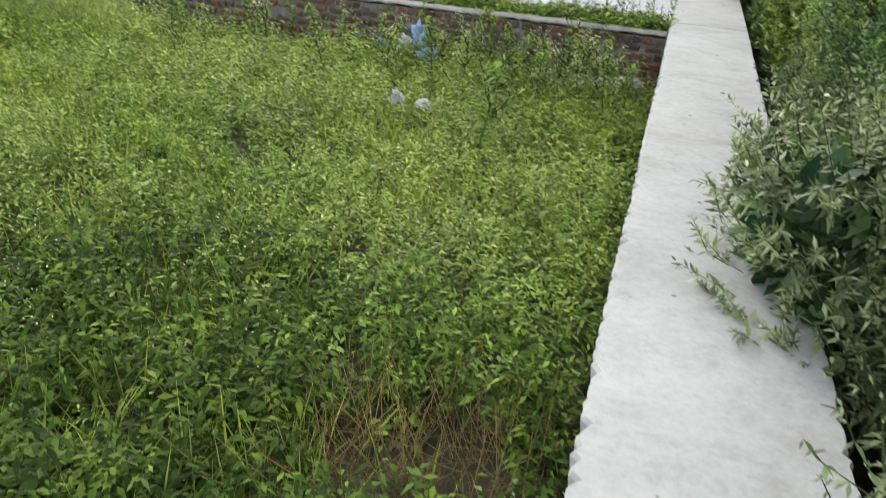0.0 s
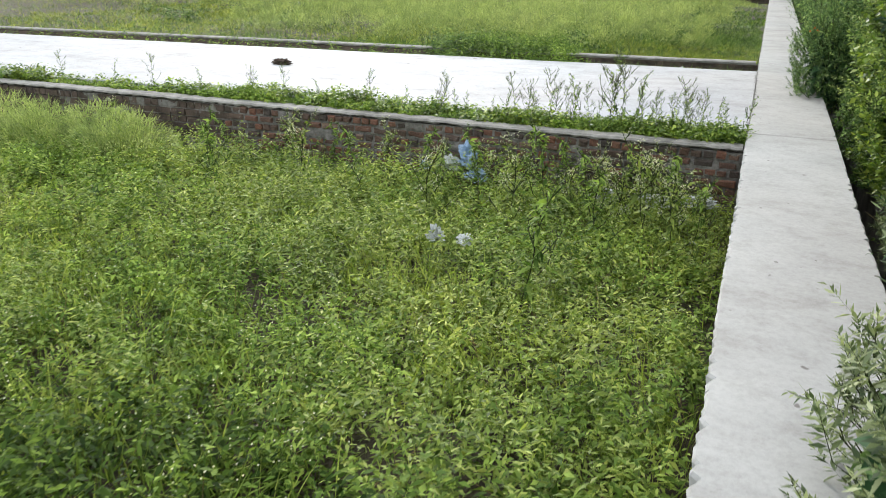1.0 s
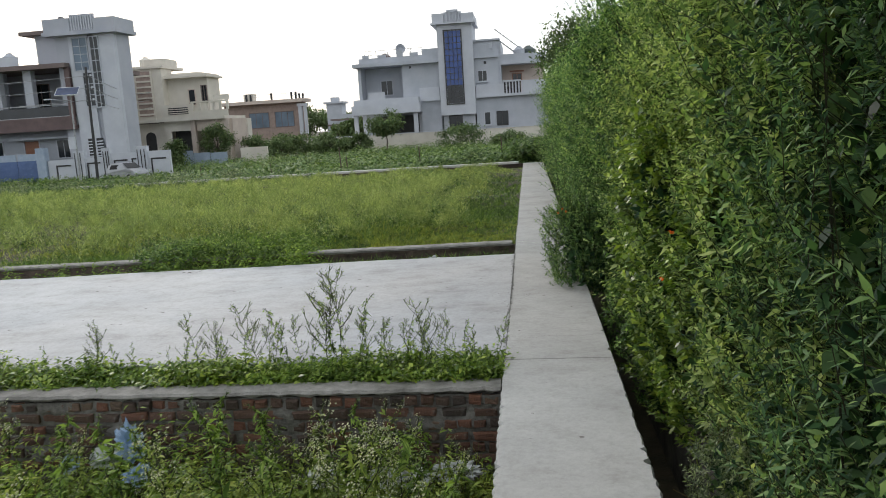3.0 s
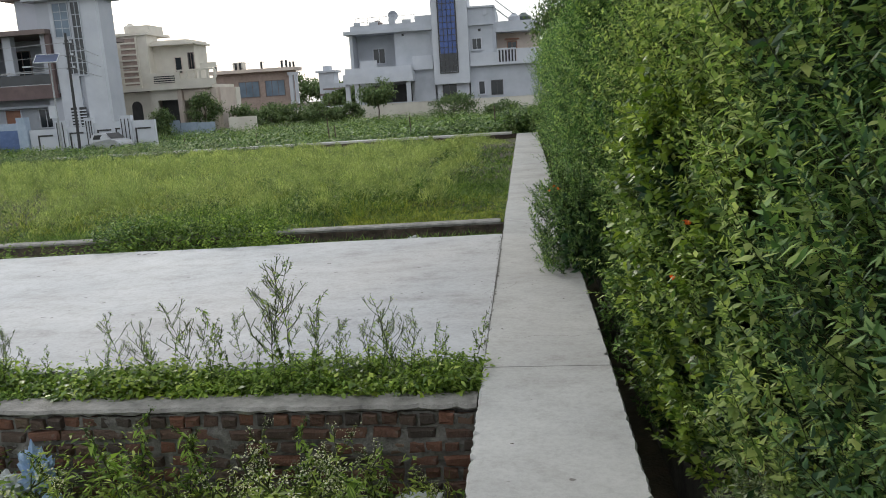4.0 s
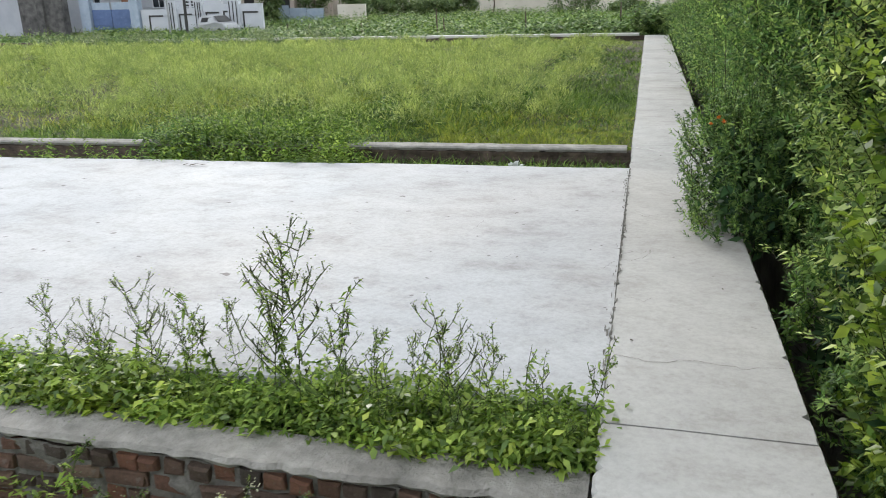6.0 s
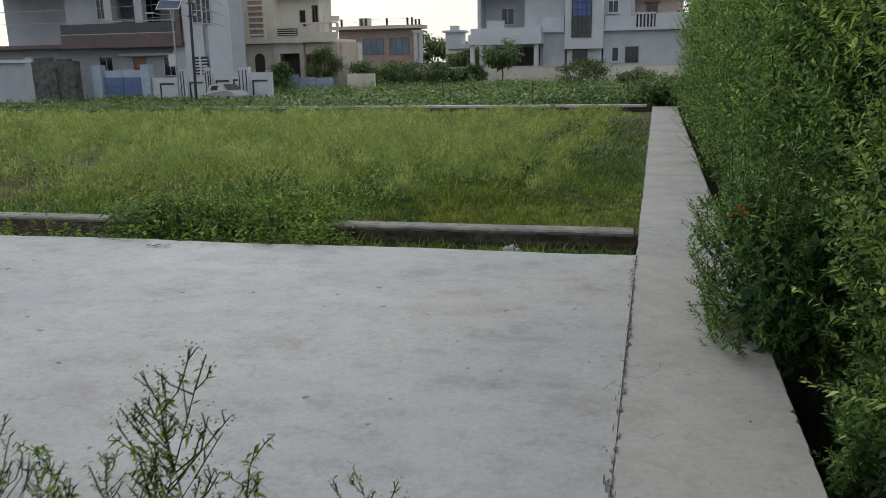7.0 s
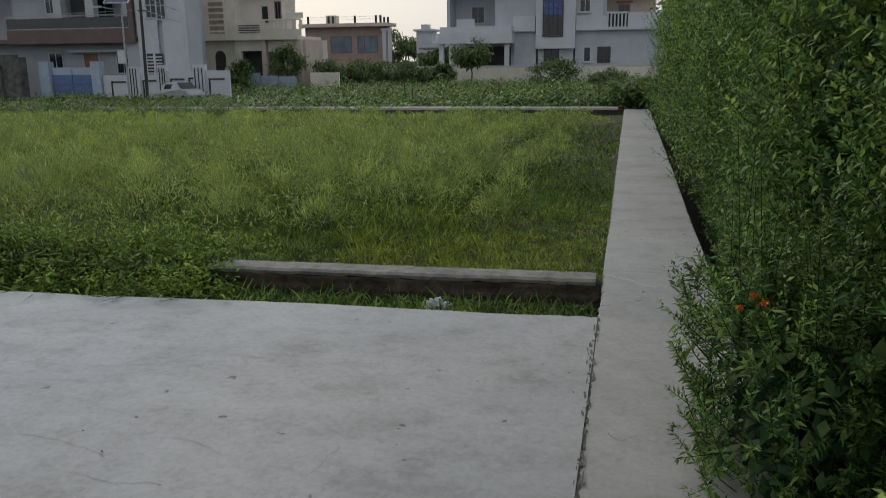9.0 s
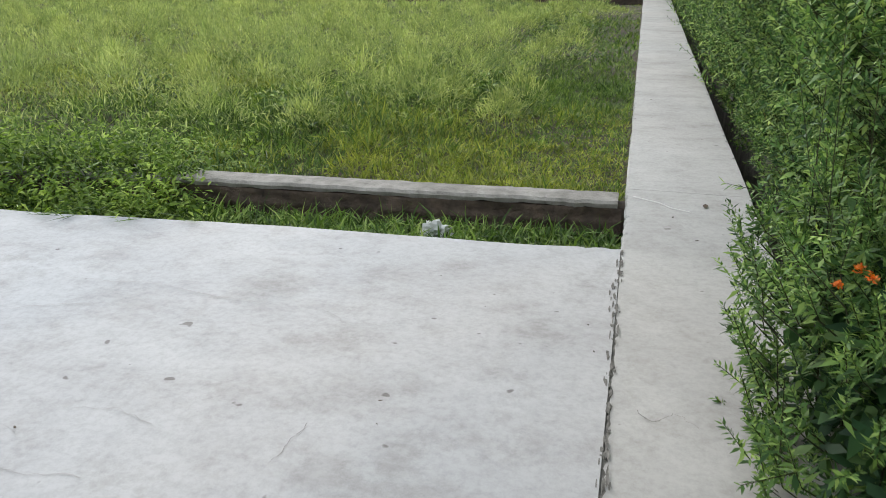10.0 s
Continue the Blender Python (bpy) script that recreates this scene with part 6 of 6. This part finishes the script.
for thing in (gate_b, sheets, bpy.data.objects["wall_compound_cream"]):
    narrow_to_view(thing, .925)


# ---- street lamp, pole and wires ----
lamp = empty("street_lamp", "solar street lamp on a thin steel pole", "street lamp", at=(-26.5, 33, -.5))
tube("pole", [(0, 0, 0), (.0, 0, 2.8), (.05, 0, 5.3)], .06, M_STEEL, lamp, taper=.7)
boxes("control_box", [(-.35, .05, -.2, -.07, 2.2, 2.9)], M_WHITE, lamp)
arm = tube("arm", [(.05, 0, 5.0), (-.5, -.3, 5.05), (-.9, -.45, 5.15)], .03, M_STEEL, lamp)
panel = boxes("solar_panel", [(-.62, .62, -.36, .36, -.02, .02)], M_SOLAR, lamp)
panel.matrix_basis = pose(-.05, -.1, 5.55, 38, 0, 12)
rim = boxes("rim", [(-.66, .66, -.4, -.36, -.03, .03), (-.66, .66, .36, .4, -.03, .03), (-.66, -.62, -.36, .36, -.03, .03), (.62, .66, -.36, .36, -.03, .03)], M_WHITE, panel)
boxes("lamp_head", [(-1.3, -.85, -.55, -.38, 5.1, 5.18)], M_WALL_A, lamp)
pole = empty("utility_pole", "dark steel utility pole with brackets", "pole", at=(-25.6, 33.3, -.5))
tube("pole", [(0, 0, 0), (.15, 0, 6.9)], .09, M_IRON, pole, taper=.75)
for z in (6.3, 5.6, 4.9):
    boxes("bracket", [(-.05, .45, -.05, .05, z, z + .06)], M_IRON, pole)
    boxes("insulator", [(.36, .44, -.05, .05, z + .06, z + .18)], M_WHITE, pole)
for z0, z1 in ((5.9, 6.0), (5.2, 5.4), (4.5, 4.8)):
    pts = [(-25.3 - 6.0 * t, 33.3 + 20 * t, z0 + (z1 - z0) * t - .5 * math.sin(math.pi * t)) for t in np.linspace(0, 1, 9)]
    tagged(tube("cable", pts, .02, M_STEEL, sides=4), "thin cable strung from the pole to houses", "cable")
    pts = [(-25.3 - 22 * t, 33.3 - 2 * t, z0 - .25 * math.sin(math.pi * t)) for t in np.linspace(0, 1, 9)]
    tagged(tube("cable", pts, .02, M_STEEL, sides=4), "thin cable strung from the pole along the road", "cable")


# ---- parked car, half hidden by scrub ----
def car(x, y, z, turn):
    c = empty("car", "silver hatchback parked behind the scrub", "car")
    prof = [(-1.75, .35), (-1.82, .72), (-1.74, .98), (-1.52, 1.38), (-1.1, 1.53), (-.4, 1.56), (.2, 1.49), (.82, 1.08), (1.35, .98), (1.68, .86), (1.82, .6), (1.78, .35)]
    bm = bmesh.new()
    a = [bm.verts.new((px, -.75 if pz < 1.1 else -.62, pz)) for px, pz in prof]
    b = [bm.verts.new((px, .75 if pz < 1.1 else .62, pz)) for px, pz in prof]
    bm.faces.new(a)
    bm.faces.new(b[::-1])
    for i in range(len(prof)):
        j = (i + 1) % len(prof)
        bm.faces.new((a[i], b[i], b[j], a[j]))
    bmesh.ops.recalc_face_normals(bm, faces=bm.faces)
    bmesh.ops.bevel(bm, geom=bm.edges[:], offset=.04, segments=2, affect='EDGES')
    part("body", bm, M_CAR, c)
    for s in (-1, 1):
        bm = bmesh.new()
        f = bm.faces.new([bm.verts.new((px, s * py, pz)) for px, py, pz in ((-1.3, .735, 1.02), (-1.12, .66, 1.38), (.1, .66, 1.4), (.72, .735, 1.05))])
        bmesh.ops.solidify(bm, geom=[f], thickness=.02)
        part("side_window", bm, M_DARK, c)
        boxes("headlight", [(1.62, 1.82, s * .62 - .12, s * .62 + .12, .62, .8)], M_WHITE, c)
        for wx in (-1.15, 1.15):
            bm = bmesh.new()
            bmesh.ops.create_cone(bm, cap_ends=True, segments=18, radius1=.3, radius2=.3, depth=.2, matrix=Matrix.Translation((wx, s * .7, .3)) @ Matrix.Rotation(radians(90), 4, 'X'))
            w = part("wheel", bm, M_TYRE, c)
            bm = bmesh.new()
            bmesh.ops.create_cone(bm, cap_ends=True, segments=14, radius1=.18, radius2=.15, depth=.22, matrix=Matrix.Translation((wx, s * .71, .3)) @ Matrix.Rotation(radians(90), 4, 'X'))
            part("rim", bm, M_STEEL, w)
    bm = bmesh.new()
    f = bm.faces.new([bm.verts.new(v) for v in ((.28, -.6, 1.47), (.28, .6, 1.47), (.93, .66, 1.04), (.93, -.66, 1.04))])
    bmesh.ops.translate(bm, vec=(.03, 0, .03), verts=bm.verts)
    bmesh.ops.solidify(bm, geom=[f], thickness=.02)
    part("windscreen", bm, M_DARK, c)
    c.matrix_basis = pose(x, y, z, 0, 0, turn) @ Matrix.Scale(.76, 4)
    return c


car(-25.3, 36.3, -.55, -24)

# ---- trees and bushes near the houses ----
tree("tree", "small dark tree before the grey house", -11.8, 55, -.5, 3.6, 3.0, 1.9, 201, .2, 22, 70)
for i, (x, y, w, hh) in enumerate(((-5.6, 57, 4.2, 2.2), (-17.5, 57, 2.6, 2.0), (-19.8, 58, 3.2, 2.0), (-21.6, 57, 2.6, 2.3), (-15.9, 58, 2.2, 1.6), (-1.2, 50, 2.6, 1.5), (-17.0, 56, 3.4, 2.2), (-14.6, 57, 2.2, 1.8), (-20.8, 54, 2.4, 2.0), (-26.3, 45.5, 2.2, 2.2), (-22.2, 52, 2.6, 2.4))):
    tree("bush", "rounded dark green bush by the compound wall", x, y, -.5, hh, w, hh * .85, 210 + i, .18, 20, 60, "bushes by the compound wall")
for i, (x, y, w, hh) in enumerate(((-38, 120, 9, 6.5), (-33, 125, 8, 6), (-28, 130, 9, 5.5), (-46, 130, 10, 6), (-23, 95, 6, 3.6), (-19, 110, 7, 4.2), (-57, 128, 10, 6), (16, 92, 10, 7), (24, 88, 10, 7))):
    tree("tree", "distant dark green tree, haze put into its leaf colour", x, y, -.5, hh, w, hh * .7, 230 + i, .5, 24, 50, "distant trees")
tree("tree", "slender tree behind the hedge with sunlit leaves", 2.4, 26, -.5, 6.6, 3.0, 4.2, 250, .16, 40, 110)
tree("tree", "leafy tree in the cream house's yard", -24.6, 49.5, -.5, 3.4, 2.6, 2.4, 251, .16, 24, 60)

# ---- fence stakes in the crop ----
fence = empty("fence", "leaning wooden stakes before the crop", "fence")
for x, y, hh in ((-8.9, 26.5, 1.5), (-8.6, 26.6, 1.1), (-5.1, 27.5, 1.3), (-1.0, 27, 1.6), (-.4, 27, 1.3), (-12.6, 27, .9), (-16.5, 27.5, .9)):
    tube("post", [(x, y, -.5), (x - .06, y, -.5 + hh)], .04, M_BARK, fence, taper=.7)


# ---- litter ----
def crumpled(name, label, x, y, z, sx, sy, sz, mat, seed, folds=7):
    """A crumpled plastic bag: a shell full of sharp folds."""
    bm = bmesh.new()
    bmesh.ops.create_icosphere(bm, subdivisions=4, radius=1)
    r = random.Random(seed)
    tip = Vector((r.uniform(-.4, .4), r.uniform(-.4, .4), 1)).normalized()
    for v in bm.verts:
        n = v.co.normalized()
        fold = 1 - abs(noise.noise(n * 1.5 + Vector((seed * 3.1, 0, 0)))) * 1.7
        crease = abs(noise.noise(n * folds * .55 + Vector((0, seed * 1.7, 0))))
        peak = max(0, n.dot(tip) - .5) * .55
        v.co = Vector((n.x * sx, n.y * sy, max(n.z, -.3) * sz)) * (.5 + .6 * fold - .8 * crease - .4 * abs(noise.noise(n * 9 + Vector((seed, 0, 0)))) + peak) * 1.2
        v.co += Vector((r.uniform(-1, 1), r.uniform(-1, 1), r.uniform(-1, 1))) * .02 * min(sx, sy, sz)
    ob = part(name, bm, mat)
    ob.location = (x, y, z)
    return tagged(ob, label, "bag", "dumped plastic bags")


crumpled("plastic_bag", "crumpled pale blue plastic bag standing by the wall", -2.84, -5.62, -.43, .12, .09, .19, M_BLUEBAG, 1)
crumpled("plastic_bag", "flattened pale blue plastic bag among weeds", -2.68, -5.82, -.55, .13, .11, .08, M_BLUEBAG, 2)
crumpled("plastic_bag", "crumpled whitish plastic bag beside a blue one", -3.04, -5.64, -.5, .13, .1, .11, M_WHITEBAG, 15)
crumpled("plastic_bag", "crumpled whitish plastic bag among weeds", -1.3, -5.82, -.58, .13, .10, .08, M_WHITEBAG, 3)
crumpled("plastic_bag", "torn white-blue plastic sack against the wall", -.75, -5.75, -.6, .24, .16, .06, M_WHITEBAG, 4)
crumpled("plastic_bag", "torn white plastic sack against the wall", -.36, -5.7, -.59, .18, .12, .06, M_WHITEBAG, 5)
crumpled("plastic_bag", "pale blue plastic bag among weeds", -3.3, -5.7, -.52, .08, .07, .07, M_BLUEBAG, 6)
crumpled("plastic_bag", "white plastic bag lying on the weeds", -2.33, -7.8, -.52, .08, .07, .09, M_WHITEBAG, 7)
crumpled("plastic_bag", "white plastic bag lying on the weeds", -2.08, -7.75, -.54, .08, .07, .05, M_WHITEBAG, 8)
crumpled("plastic_bag", "crumpled white plastic bag in the ditch", -1.2, .34, -.15, .11, .09, .08, M_WHITEBAG, 9)


def dead_leaf(x, y, z, s, turn, seed):
    r = np.random.default_rng(seed)
    a = np.array([[0, 0, 0.]])
    V, F = blades(r, a, np.array([[1.0, 0, .12]]), np.array([s]), np.array([s * .4]), np.array([.1]), ((0, .2), (.3, 1), (.7, .8), (1, .1)), 0)
    ob = put("dead_leaf", raw_mesh("dead_leaf", V, F), M_LITTER)
    ob.matrix_basis = pose(x, y, z, 0, 0, turn)
    return tagged(ob, "small dark dead leaf on the cement", "leaf", "scattered dead leaves")


r0 = random.Random(4)
LEAVES = [(.52, .86, .09), (.42, .2, .05), (-2.08, -2.39, .035), (-.68, -2.96, .04), (-.86, -1.9, .03), (-2.3, -2.23, .03), (-.14, -2.6, .035), (-.08, -1.3, .03), (-.12, -1.05, .03), (-.2, -2.72, .03), (.36, -2.75, .04), (.62, -3.3, .04), (-4.6, -.62, .12), (-4.5, -.58, .09), (-4.68, -.6, .08), (.2, -6.1, .04), (.1, -4.1, .05), (.5, -8.6, .04), (.62, -10.9, .05), (.3, .6, .05)]
for i, (x, y, s) in enumerate(LEAVES):
    dead_leaf(x, y, .016 if x < 0 else .01, s if s > .06 else s * .65, r0.uniform(0, 360), i)
for i in range(18):
    x, y = r0.uniform(-8, -.1), r0.uniform(-4.1, -.5)
    dead_leaf(x, y, .014, r0.uniform(.006, .014), r0.uniform(0, 360), 100 + i)
tagged(crumpled("clod", "dark clod of dung on the lane", -7.18, -2.6, .03, .20, .09, .06, M_LITTER, 12), category="clod")
tagged(tube("string", [(.05, 1.0, .012), (.12, .95, .014), (.22, .9, .012), (.3, .8, .012), (.42, .74, .012)], .003, M_STRING, sides=4), "short white string lying on the slab", "string")


# ---- bricks of the near wall ----
def brick_mesh(name, length, seed):
    r = random.Random(seed)
    bm = bmesh.new()
    add_box(bm, -length / 2 + .004, length / 2 - .004, -.02, .05, -.034, .034)
    bmesh.ops.bevel(bm, geom=[e for e in bm.edges if all(v.co.y < 0 for v in e.verts)], offset=.011, segments=1, affect='EDGES')
    for v in bm.verts:
        v.co += Vector((r.uniform(-1, 1) * .007, r.uniform(-1, 1) * .008, r.uniform(-1, 1) * .007))
    me = bpy.data.meshes.new(name)
    bm.to_mesh(me)
    bm.free()
    me.materials.append(M_BRICK)
    return me


def lay_bricks():
    r = random.Random(77)
    long_ones = [brick_mesh("brick", .175 + .012 * i, i) for i in range(4)]
    short_ones = [brick_mesh("brick", .102, 10 + i) for i in range(4)]
    rest = bmesh.new()
    count = 0
    for c in range(7):
        z = -.142 - c * .094
        header = c % 2 == 0
        step = .116 if header else .226
        x = -.012 - (.05 if header else .106) - r.uniform(0, .03)
        while x > -24:
            y = -5.428 + r.uniform(-.01, .018)
            if x > -6.2 and c < 6 and count < 298:
                ob = bpy.data.objects.new("brick", r.choice(short_ones if header else long_ones))
                scene.collection.objects.link(ob)
                ob.parent = wall_near
                ob.matrix_basis = pose(x, y, z + r.uniform(-.007, .007), r.uniform(-4, 4), r.uniform(-2.5, 2.5), r.uniform(-3.5, 3.5))
                count += 1
            elif c < 5:
                w = .051 if header else .106
                add_box(rest, x - w, x + w, y - .012, y + .05, z - .038, z + .038)
            x -= step + r.uniform(-.008, .01)
    ob = part("brickwork", rest, M_BRICK, wall_near)
    tagged(ob, kind="stuff")


lay_bricks()
